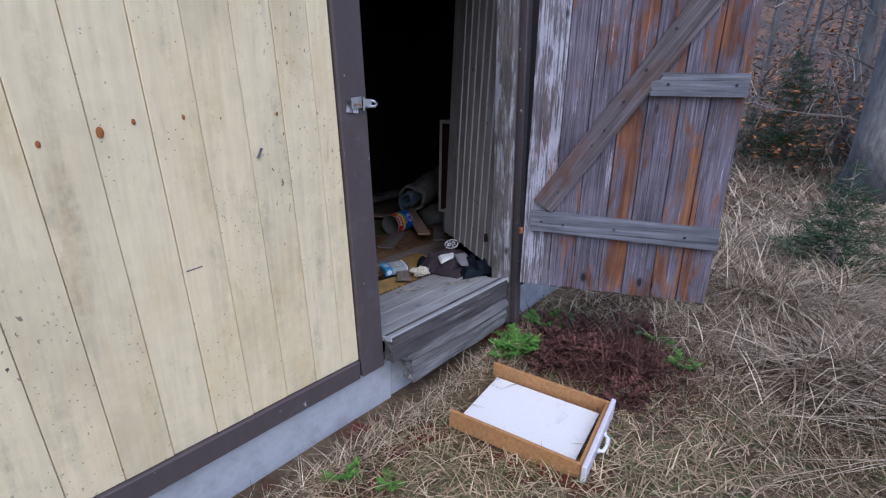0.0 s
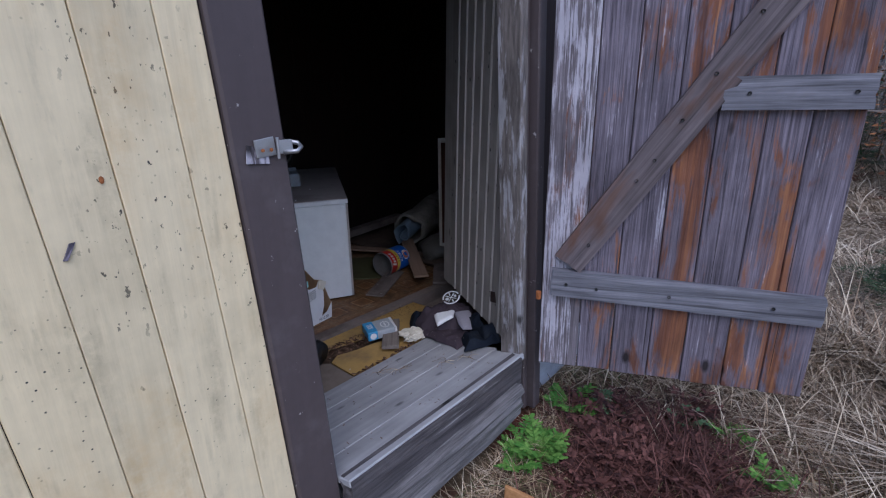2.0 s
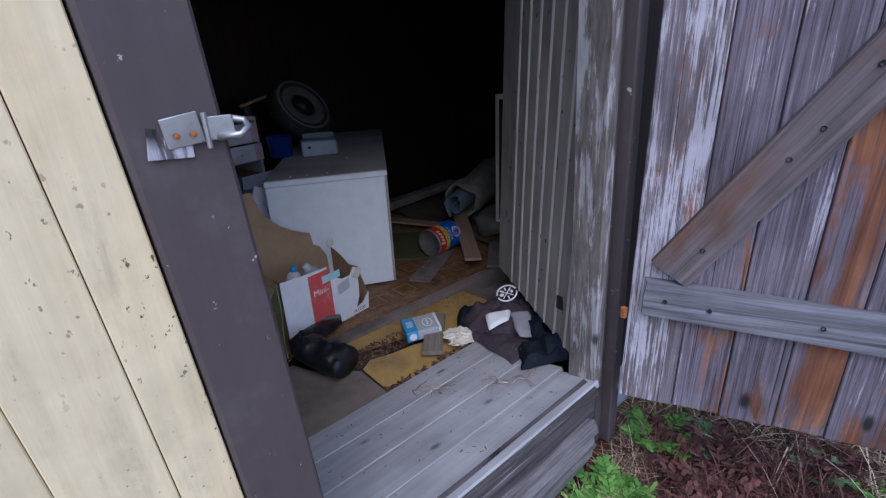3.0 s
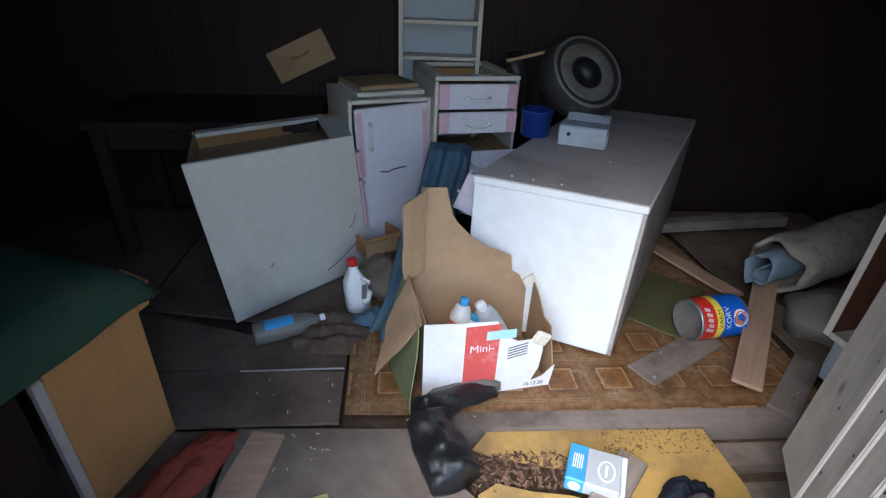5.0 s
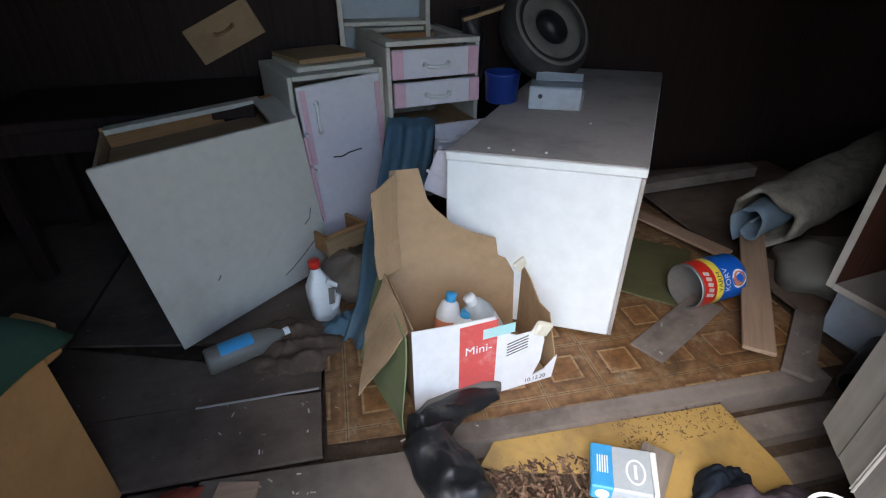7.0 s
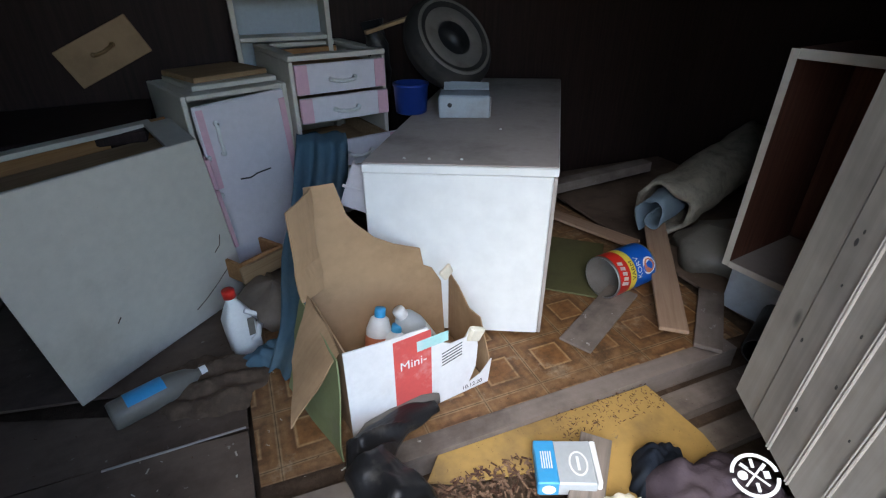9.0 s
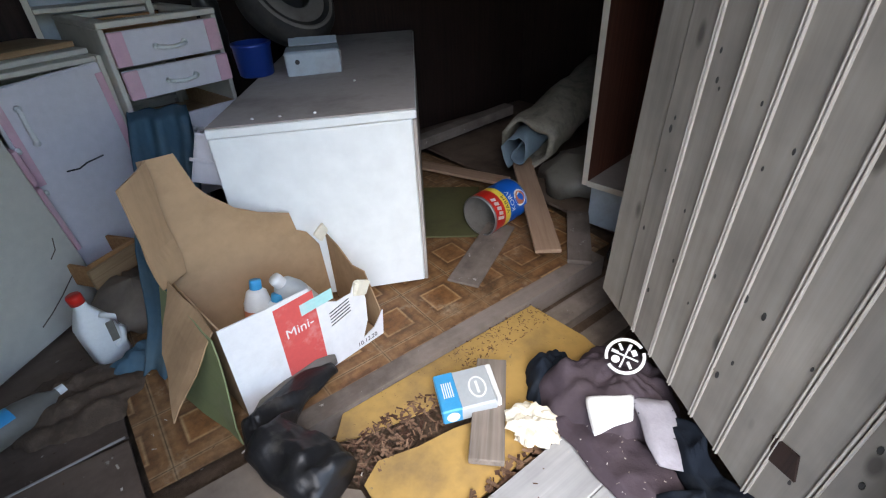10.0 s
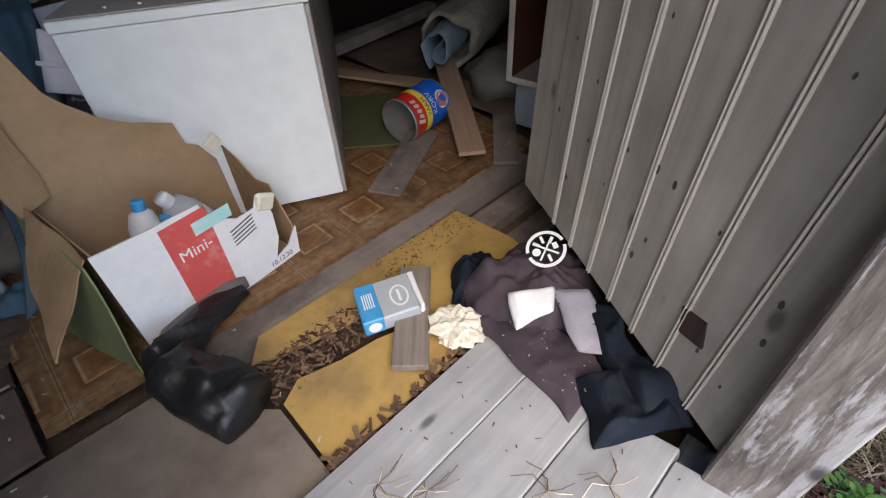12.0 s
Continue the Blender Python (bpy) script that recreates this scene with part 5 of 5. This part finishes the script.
boot()
heap("old_rag", pose(1.83, 3.40, 0.245), 0.19, 0.15, 0.035, M_DIRT, "dark brown rotten rag on the floor", "rag", 11.0, 0.03)
heap("old_rag", pose(2.02, 3.46, 0.245, 0, 0, 20), 0.11, 0.06, 0.05, M_JEANS, "blue-green rag on the floor beside the jug", "rag", 12.0, 0.03)
heap("red_rag", pose(1.52, 2.76, 0.24, 0, 0, 60), 0.18, 0.075, 0.035, M_REDRAG, "faded red cloth on the dark floor", "rag", 14.0, 0.02)


single("foam_scrap", crumple(boxed(((0.12, 0.045, 0.02), (0, 0, 0), 0.006)), 0.006, 30), M_FOAM, pose(1.83, 2.60, 0.2445, 0, 0, 20), "yellow foam scrap lying on the floor panel", "foam")
single("pale_strip", boxed(((0.36, 0.007, 0.004), (0, 0, 0), 0.001)), M_DUST, pose(1.56, 3.165, 0.2485, 0, 0, 1), "thin pale metal strip along the floor panel", "strip")


def drape(name, path, width, material, label, seed):
    bm = bmesh.new()
    pts = [Vector(p) for p in path]
    rows = []
    n, k = 24, 14
    for i in range(n + 1):
        f = i / n * (len(pts) - 1)
        a = min(int(f), len(pts) - 2)
        p = pts[a].lerp(pts[a + 1], f - a)
        row = []
        for j in range(k + 1):
            u = j / k - 0.5
            q = p + Vector(width) * u
            q += Vector((-0.3, -0.95, 0.1)) * (0.035 * math.sin(u * 15 + i * 0.15 + seed) + 0.03 * noise.noise(q * 9))
            row.append(bm.verts.new(q))
        rows.append(row)
    for r, s in zip(rows, rows[1:]):
        for j in range(k):
            bm.faces.new((r[j], r[j + 1], s[j + 1], s[j]))
    single(name, solid(smooth(bm), 0.008), material, pose(0, 0, 0), label, "trousers")


drape("blue_jeans", [(2.36, 4.02, 0.84), (2.345, 3.92, 0.83), (2.30, 3.83, 0.65), (2.22, 3.68, 0.48), (2.17, 3.46, 0.35), (2.10, 3.34, 0.26)], (0.19, -0.05, 0.0), M_JEANS, "faded blue jeans hanging out of a drawer", 1.0)
single("white_crate", boxed(((0.12, 0.012, 0.16), pose(0, 0, 0, 0, 20, 0), 0.004), ((0.012, 0.1, 0.14), pose(0.0, 0.0, 0.0, 0, 20, 0), 0.003), ((0.1, 0.004, 0.012), pose(0.015, -0.005, 0.07, 0, 20, 0), 0.002)), M_PINKWHITE, pose(2.33, 3.60, 0.70, 0, 0, -20), "white slotted plastic crate behind the cardboard box", "crate")
single("black_pipe", smooth(lathe([(0.045, 0), (0.05, 0.0), (0.05, 0.3), (0.045, 0.3), (0.045, 0)], 20)), M_RUBBER, pose(3.50, 2.80, 0.30, 0, 90, 25), "short black plastic pipe on the floor", "pipe")

# ---- litter indoors ----
def litter(name, count, area, z, size, material, label, seed, slope=None):
    rnd = random.Random(seed)
    verts, faces = [], []
    for _ in range(count):
        x, y = rnd.uniform(area[0], area[1]), rnd.uniform(area[2], area[3])
        zz = z if slope is None else slope(x, y)
        a, L, W = rnd.uniform(0, 6.3), size * rnd.uniform(0.4, 1.8), size * rnd.uniform(0.12, 0.5)
        ca, sa = math.cos(a), math.sin(a)
        b = len(verts)
        h = rnd.uniform(0.001, size * 0.35)
        for u, v, w in ((-L, -W, 0), (L, -W, h), (L, W, h * 0.6), (-L, W, 0.001)):
            verts.append((x + u * ca - v * sa, y + u * sa + v * ca, zz + w + 0.001))
        faces.append((b, b + 1, b + 2, b + 3))
    me = bpy.data.meshes.new(name)
    me.from_pydata(verts, [], faces)
    me.materials.append(material)
    tagged(new(name, me), label, "litter", "", "stuff")


def cloth_z(x, y):
    return 0.372 if y < 2.2 else 0.352 - (y - 2.2) * 0.15


def ramp_z(x, y):
    return 0.42 - (y - 1.835) * 0.25 + 0.002


litter("bark_chips", 260, (2.33, 2.62, 2.68, 2.80), 0.240, 0.008, M_CHIP, "brown bark chips and splinters between the boards", 1)
litter("floor_grit", 420, (2.3, 3.3, 2.5, 2.92), 0.240, 0.0015, M_CHIP, "fine grit and crumbs on the hardboard", 2)
litter("floor_grit", 420, (1.2, 3.6, 2.95, 3.9), 0.252, 0.0028, M_CHIP, "fine grit and crumbs on the floor sheet", 3)
litter("needles", 90, (1.85, 2.7, 1.86, 2.44), 0.3, 0.0035, M_CHIP, "pine needles and crumbs on the threshold", 4, ramp_z)
litter("lint", 60, (2.72, 2.86, 2.06, 2.42), 0.375, 0.0018, M_LINT, "pale lint and needles on the clothes", 6, cloth_z)
litter("floor_litter", 260, (2.75, 3.12, 2.78, 2.88), 0.239, 0.0035, M_CHIP, "dirt and splinters along the timber strip", 7)
litter("plaster_crumbs", 60, (1.6, 2.35, 2.5, 3.4), 0.2505, 0.005, M_LINT, "pale plaster crumbs on the floor", 8)
litter("needles", 150, (2.33, 2.72, 2.42, 2.49), 0.25, 0.012, M_CHIP, "litter gathered along the threshold edge", 5)


def straw_tuft(x, y, z, seed):
    rnd = random.Random(seed)
    bm = bmesh.new()
    for _ in range(9):
        a = rnd.uniform(0, 6.3)
        L = rnd.uniform(0.03, 0.07)
        tube([(0, 0, 0.002), (L * 0.5 * math.cos(a), L * 0.5 * math.sin(a), 0.012), (L * math.cos(a + 0.4), L * math.sin(a + 0.4), 0.004)], 0.0009, 4, bm)
    single("straw_wisp", bm, M_STRAW, pose(x, y, z, RAMP), "wisp of dry straw on the threshold boards", "straw", "straw on the threshold")


for i, (x, y) in enumerate(((2.42, 2.28), (2.55, 2.12), (2.37, 2.36), (2.62, 2.05))):
    straw_tuft(x, y, ramp_z(x, y) + 0.001, i)

# ---- outdoors: drawer on the grass ----
def lost_drawer():
    yaw = math.degrees(math.atan2(1.593 - 1.656, 1.893 - 2.332))
    m = pose(2.335, 1.66, 0.05, -2, 1, yaw)
    t = open_drawer(m, 0.445, 0.56, 0.085, "wooden drawer with a white bottom lying on grass")
    part("bottom", boxed(((0.385, 0.50, 0.006), pose(0.024, 0.03, 0.012, 1.5, 0, -1.5), 0.001)), M_PRINT, t, "loose white hardboard bottom")
    f = part("front", boxed(((0.475, 0.02, 0.115), (-0.015, 0.562, -0.02), 0.004)), M_PINKWHITE, t, "lilac painted drawer front")
    part("handle", moved(pull(0, 0, 0, 0.11), pose(0.24, 0.583, 0.05, 0, 0, 180)), M_JUG, f, "white curved pull")


lost_drawer()


# ---- vegetation ----
def blades(name, count, place, length, width, material, label, seed, bend=0.6, rise=0.8, kind="stuff", category="grass", m=None):
    """Many bent blades, three segments each, in one mesh."""
    rnd = random.Random(seed)
    verts, faces = [], []
    for _ in range(count):
        got = place(rnd)
        if got is None:
            continue
        x, y, z = got
        L, W = length * rnd.uniform(0.4, 1.3), width * rnd.uniform(0.6, 1.4)
        a = rnd.uniform(0, 6.283)
        ca, sa = math.cos(a), math.sin(a)
        up = rnd.uniform(0.15, 1.0) * rise
        bd = rnd.uniform(0.2, 1.2) * bend
        b = len(verts)
        for i in range(4):
            f = i / 3
            out = L * f * (1 - up * 0.6) + L * bd * f * f * 0.5
            zz = L * up * (f - bd * 0.75 * f * f)
            w = W * (1 - f * 0.85)
            verts.append((x + out * ca - w * sa, y + out * sa + w * ca, z + max(zz, -0.01)))
            verts.append((x + out * ca + w * sa, y + out * sa - w * ca, z + max(zz, -0.01)))
        for i in range(3):
            q = b + 2 * i
            faces.append((q, q + 1, q + 3, q + 2))
    me = bpy.data.meshes.new(name)
    me.from_pydata(verts, [], faces)
    me.materials.append(material)
    ob = new(name, me)
    if m is not None:
        ob.matrix_world = m
    return tagged(ob, label, category, "", kind)


def clear(x, y):
    if y > 1.79 and x < 2.95:
        return False
    d = Vector((x - 2.335, y - 1.66))
    u, v = d.dot(Vector((-0.99, -0.14))), d.dot(Vector((0.14, -0.99)))
    return not (-0.01 < u < 0.46 and -0.01 < v < 0.585)


def russet(x, y):
    return noise.noise(Vector((x * 1.1, y * 1.1, 7))) + 1.2 * math.exp(-((x - 2.95) ** 2 + (y - 1.28) ** 2) / 0.18)


def near_short(r):
    x, y = r.uniform(0.3, 3.4), r.uniform(-0.4, 1.9)
    return (x, y, ground_height(x, y)) if clear(x, y) else None


def near_wall(r):
    x, y = r.uniform(0.3, 3.1), 1.79 - abs(r.gauss(0, 0.06))
    return (x, y, ground_height(x, y)) if clear(x, y) else None


def tall_straw(r):
    x, y = r.uniform(2.9, 5.8), r.uniform(-2.2, 1.85)
    if r.random() > (x - 2.6) * 0.8 - max(0, y - 0.9) * 0.5 or russet(x, y) > 0.35:
        return None
    return (x, y, ground_height(x, y))


TUFTS = [(2.9 + 2.9 * rr.random(), -1.6 + 3.2 * rr.random()) for rr in [random.Random(77)] for _ in range(70)]


def clumps(r):
    cx, cy = r.choice(TUFTS)
    x, y = cx + r.gauss(0, 0.05), cy + r.gauss(0, 0.05)
    if not clear(x, y) or (cx < 3.7 and cy > 0.55):
        return None
    return (x, y, ground_height(x, y) + 0.03)


def far_straw(r):
    x = 5.5 + 12 * r.random() ** 1.5
    y = r.uniform(-4.5, 2.6)
    return (x, y, ground_height(x, y))


def red_patch(r):
    x, y = r.gauss(2.90, 0.18), r.gauss(1.32, 0.18)
    return (x, y, ground_height(x, y)) if clear(x, y) else None


def red_thin(r):
    x, y = r.uniform(1.2, 4.6), r.uniform(-0.6, 1.8)
    return (x, y, ground_height(x, y)) if clear(x, y) and russet(x, y) > 0.08 else None


blades("short_grass", 26000, near_short, 0.10, 0.0024, M_GRASS, "thin short grass, half green and half dead", 11, 0.9, 0.7)
blades("wall_grass", 2500, near_wall, 0.11, 0.0016, M_STRAW, "dry grass along the concrete footing", 12, 0.8, 0.9)
blades("dry_grass", 36000, tall_straw, 0.30, 0.0032, M_STRAW, "tangled pale dry grass", 13, 1.35, 0.95)
blades("dry_grass", 26000, far_straw, 0.45, 0.006, M_STRAW, "tangled pale dry grass in the clearing", 14, 1.0, 0.8)
blades("grass_tufts", 16000, clumps, 0.5, 0.0038, M_STRAW, "pale arching tufts of dry grass", 17, 1.15, 1.0)
blades("russet_stalks", 5000, red_patch, 0.15, 0.003, M_RUSSET, "dead dark red stalks beside the doorway", 15, 0.9, 1.1)
blades("russet_stalks", 14000, red_thin, 0.10, 0.002, M_RUSSET, "thin dead red-brown stalks in the grass", 16, 1.0, 0.5)


def weed(x, y, size, count, material, label, seed):
    """A low leafy herb: bent stems carrying lobed leaflets."""
    rnd = random.Random(seed)
    t = thing("weed", pose(x, y, ground_height(x, y)), label, "plant", "green weeds")
    stems, leaves = bmesh.new(), bmesh.new()
    for _ in range(count):
        a, L = rnd.uniform(0, 6.283), size * rnd.uniform(0.5, 1.2)
        up = rnd.uniform(0.35, 1.0)
        pts = [Vector((math.cos(a) * L * f * (1 - 0.4 * up), math.sin(a) * L * f * (1 - 0.4 * up), L * up * (f - 0.4 * f * f))) for f in (0, 0.33, 0.66, 1)]
        tube(pts, 0.0012, 4, stems)
        for i in range(3, 12):
            f = i / 12 + 0.05
            k = min(int(f * 3), 2)
            p = pts[k].lerp(pts[k + 1], f * 3 - k)
            for s in (-1, 1):
                b = a + s * rnd.uniform(0.6, 1.4)
                l, w = size * 0.22 * rnd.uniform(0.6, 1.2), size * 0.06
                d, n = Vector((math.cos(b), math.sin(b), rnd.uniform(-0.2, 0.5))), Vector((-math.sin(b), math.cos(b), 0))
                vs = [leaves.verts.new(p + d * (l * q) + n * (w * e)) for q, e in ((0, 0), (0.35, 0.8), (0.6, 0.5), (0.8, 0.75), (1, 0), (0.8, -0.75), (0.6, -0.5), (0.35, -0.8))]
                leaves.faces.new(vs)
    part("stem_mass", stems, material, t)
    part("foliage", leaves, material, t)


weed(2.61, 1.69, 0.16, 42, M_WEED, "bright green feathery weed beside the sill", 21)
weed(2.50, 1.71, 0.11, 22, M_WEED, "bright green feathery weed beside the sill", 22)
weed(2.98, 1.73, 0.15, 20, M_WEED, "green leafy weed by the door frame", 23)
weed(3.08, 1.57, 0.12, 14, M_FERN, "grey-green low weed under the plank door", 24)
weed(3.20, 1.29, 0.11, 12, M_FERN, "grey-green low weed under the plank door", 30)
weed(3.23, 1.11, 0.11, 12, M_WEED, "small leafy weed in the dead grass", 25)
weed(3.04, 0.95, 0.12, 16, M_WEED, "small leafy weed in the dead grass", 26)
weed(1.40, 1.70, 0.09, 10, M_WEED, "small green weed in the short grass", 27)
weed(1.50, 1.56, 0.08, 8, M_WEED, "small green weed in the short grass", 28)
weed(2.59, 1.10, 0.07, 8, M_WEED, "small green weed in the dead grass", 29)
rw = random.Random(63)
for i in range(24):
    x, y = rw.gauss(2.88, 0.20), rw.gauss(1.36, 0.19)
    if clear(x, y) and clear(x - 0.06, y - 0.06):
        weed(x, y, rw.uniform(0.10, 0.17), 15, M_RUSSET, "withered dark red weed with curled leaves", 80 + i)


def spruce(x, y, h, seed, r=0.42):
    rnd = random.Random(seed)
    t = thing("spruce_sapling", pose(x, y, ground_height(x, y) - 0.02), "young green spruce growing in dry grass", "spruce")
    part("trunk", tube([(0, 0, 0), (0.01, 0, h * 0.5), (0, 0.01, h)], [0.016, 0.01, 0.003], 8), M_TWIG, t)
    bm, tw = bmesh.new(), bmesh.new()
    for i in range(int(105 * h)):
        z = h * (0.06 + 0.9 * rnd.random() ** 1.2)
        L = r * (1.08 - z / h) * rnd.uniform(0.7, 1.15)
        a = rnd.uniform(0, 6.283)
        d = Vector((math.cos(a), math.sin(a), rnd.uniform(-0.1, 0.35)))
        tube([(0, 0, z), Vector((0, 0, z)) + d * L], [0.004, 0.0015], 4, tw)
        for k in range(int(L * 420)):
            f = rnd.uniform(0.08, 1.0)
            p = Vector((0, 0, z)) + d * (L * f) + Vector((rnd.gauss(0, 0.02), rnd.gauss(0, 0.02), rnd.gauss(0, 0.012)))
            e = Vector((rnd.gauss(0, 1), rnd.gauss(0, 1), rnd.gauss(0.3, 0.5))).normalized() * 0.03 + d * 0.026
            n = e.cross(Vector((rnd.gauss(0, 1), rnd.gauss(0, 1), 1))).normalized() * 0.003
            bm.faces.new([bm.verts.new(q) for q in (p - n, p + e * 0.5 + n * 1.4, p + e, p + n)])
    part("twig_frame", tw, M_TWIG, t)
    part("crown", bm, M_NEEDLE, t)


spruce(5.3, 0.42, 0.95, 31, 0.5)
spruce(11.5, 1.4, 2.2, 32, 0.9)
spruce(15.0, 0.0, 2.6, 33, 1.1)


def tree(x, y, h, r, seed):
    rnd = random.Random(seed)
    g = ground_height(x, y) - 0.1
    t = thing("bare_tree", pose(x, y, g), "bare grey forest tree with thin branches", "tree", "forest trees")
    lx, ly = rnd.uniform(-0.3, 0.3), rnd.uniform(-0.3, 0.3)
    n = 9
    pts = [(lx * (i / n) ** 1.5 + 0.04 * math.sin(i * 1.7 + seed), ly * (i / n) ** 1.5, h * i / n) for i in range(n + 1)]
    rad = [r * (1.45 if i == 0 else 1.0) * (1 - 0.75 * i / n) for i in range(n + 1)]
    part("trunk", crumple(smooth(tube(pts, rad, 16)), r * 0.08, 9), M_BARK, t)
    bm = bmesh.new()
    for _ in range(int(8 + h * 2)):
        z = rnd.uniform(0.8, h * 0.95)
        a, L = rnd.uniform(0, 6.283), rnd.uniform(0.5, 1.9)
        p = [Vector((0, 0, z))]
        for k in range(4):
            p.append(p[-1] + Vector((math.cos(a) * L / 4, math.sin(a) * L / 4, rnd.uniform(-0.12, 0.3))))
            a += rnd.uniform(-0.5, 0.5)
        tube(p, [0.02, 0.015, 0.01, 0.007, 0.003], 5, bm)
        for k in range(1, 4):
            e = p[k] + Vector((rnd.gauss(0, 0.35), rnd.gauss(0, 0.35), rnd.uniform(0, 0.4)))
            tube([p[k], (p[k] + e) / 2 + Vector((0, 0, 0.05)), e], [0.007, 0.005, 0.002], 4, bm)
    part("crown", bm, M_TWIG, t)


tree(9.6, 0.12, 8, 0.34, 40)
rt = random.Random(8)
for i in range(34):
    x = rt.uniform(10.5, 32)
    tree(x, 0.4 + rt.uniform(-0.32, 0.16) * (x - 1), rt.uniform(5, 10), rt.uniform(0.035, 0.16), 41 + i)


def brush_place(r):
    x = 11 + 20 * r.random() ** 1.3
    y = 0.4 + r.uniform(-0.36, 0.2) * (x - 1)
    return (x, y, ground_height(x, y) + r.random() ** 2 * 1.6)


blades("undergrowth", 9000, brush_place, 0.9, 0.008, M_TWIG, "thicket of dark bare twigs at the forest edge", 71, 0.5, 1.2, "stuff", "shrubs")
blades("undergrowth", 3000, brush_place, 0.6, 0.009, M_NEEDLE, "dark green low branches in the thicket", 72, 0.8, 0.8, "stuff", "shrubs")


def leaf_place(r):
    x = 10 + 22 * r.random()
    y = 0.4 + r.uniform(-0.36, 0.2) * (x - 1)
    return (x, y, ground_height(x, y) + r.uniform(0.6, 4.5) * (x - 6) / 14)


blades("dead_leaves", 15000, leaf_place, 0.11, 0.035, M_LEAF, "rust brown dead leaves on the forest twigs", 73, 0.6, 0.6, "stuff", "leaves")
bank = bmesh.new()
seg = 40
lo = [bank.verts.new((60, -60 + 120 * i / seg, 0)) for i in range(seg + 1)]
hi = [bank.verts.new((66, -60 + 120 * i / seg, 13 + 3 * noise.noise(Vector((i * 0.6, 0, 0))))) for i in range(seg + 1)]
for i in range(seg):
    bank.faces.new((lo[i], lo[i + 1], hi[i + 1], hi[i]))
structure("backdrop", bank, painted("far_forest", (0.10, 0.085, 0.08), (0.24, 0.14, 0.09), 0.95, (0.45, 0.6), size=0.8, strength=0.0), "far dark forest edge")

# ---- cladding boards, one by one ----
rb = random.Random(5)
edges = [1.674, 1.591, 1.465, 1.339, 1.206, 1.082, 0.949, 0.819, 0.688]
while edges[-1] > -2.5:
    edges.append(edges[-1] - rb.choice((0.128, 0.135, 0.124)))
for hi_x, lo_x in zip(edges, edges[1:]):
    part("cladding_board", lean(boxed(((hi_x - lo_x - 0.0015, 0.022, 2.12), (lo_x, 1.9 + rb.uniform(0, 0.003), 0.346), 0.002))), M_YELLOW, wall_front)
stain = as_mesh("nail_rust", crumple(lathe([(0.0, 0.0016), (0.006, 0.0014), (0.012, 0.0006), (0.0135, 0.0)], 12, pose(0, 0, 0, 90, 0, 0) @ Matrix.Diagonal((0.8, 1.25, 1, 1))), 0.001, 60), M_RUST)
for x, z, s in ((0.915, 1.29, 1.0), (0.99, 1.312, 0.55), (1.11, 1.32, 0.5), (1.388, 1.324, 0.5), (0.795, 1.27, 0.6), (0.40, 1.26, 0.7), (1.21, 1.315, 0.25)):
    o = new("nail_rust", stain)
    o.parent = wall_front
    o.location = (x, 1.8995, z)
    o.scale = (s * 0.8, 1, s * 0.8)
part("paint_loss", crumple(boxed(((0.010, 0.002, 0.034), pose(1.305, 1.8985, 1.20, 0, 24, 0), 0.0008)), 0.009, 55), M_GREYZ, wall_front, "bare grey patch where paint has flaked")
part("paint_loss", crumple(boxed(((0.045, 0.0016, 0.003), pose(1.06, 1.8985, 0.90, 0, -3, 0), 0.0)), 0.004, 60), M_GREYZ, wall_front, "bare grey patch where paint has flaked")
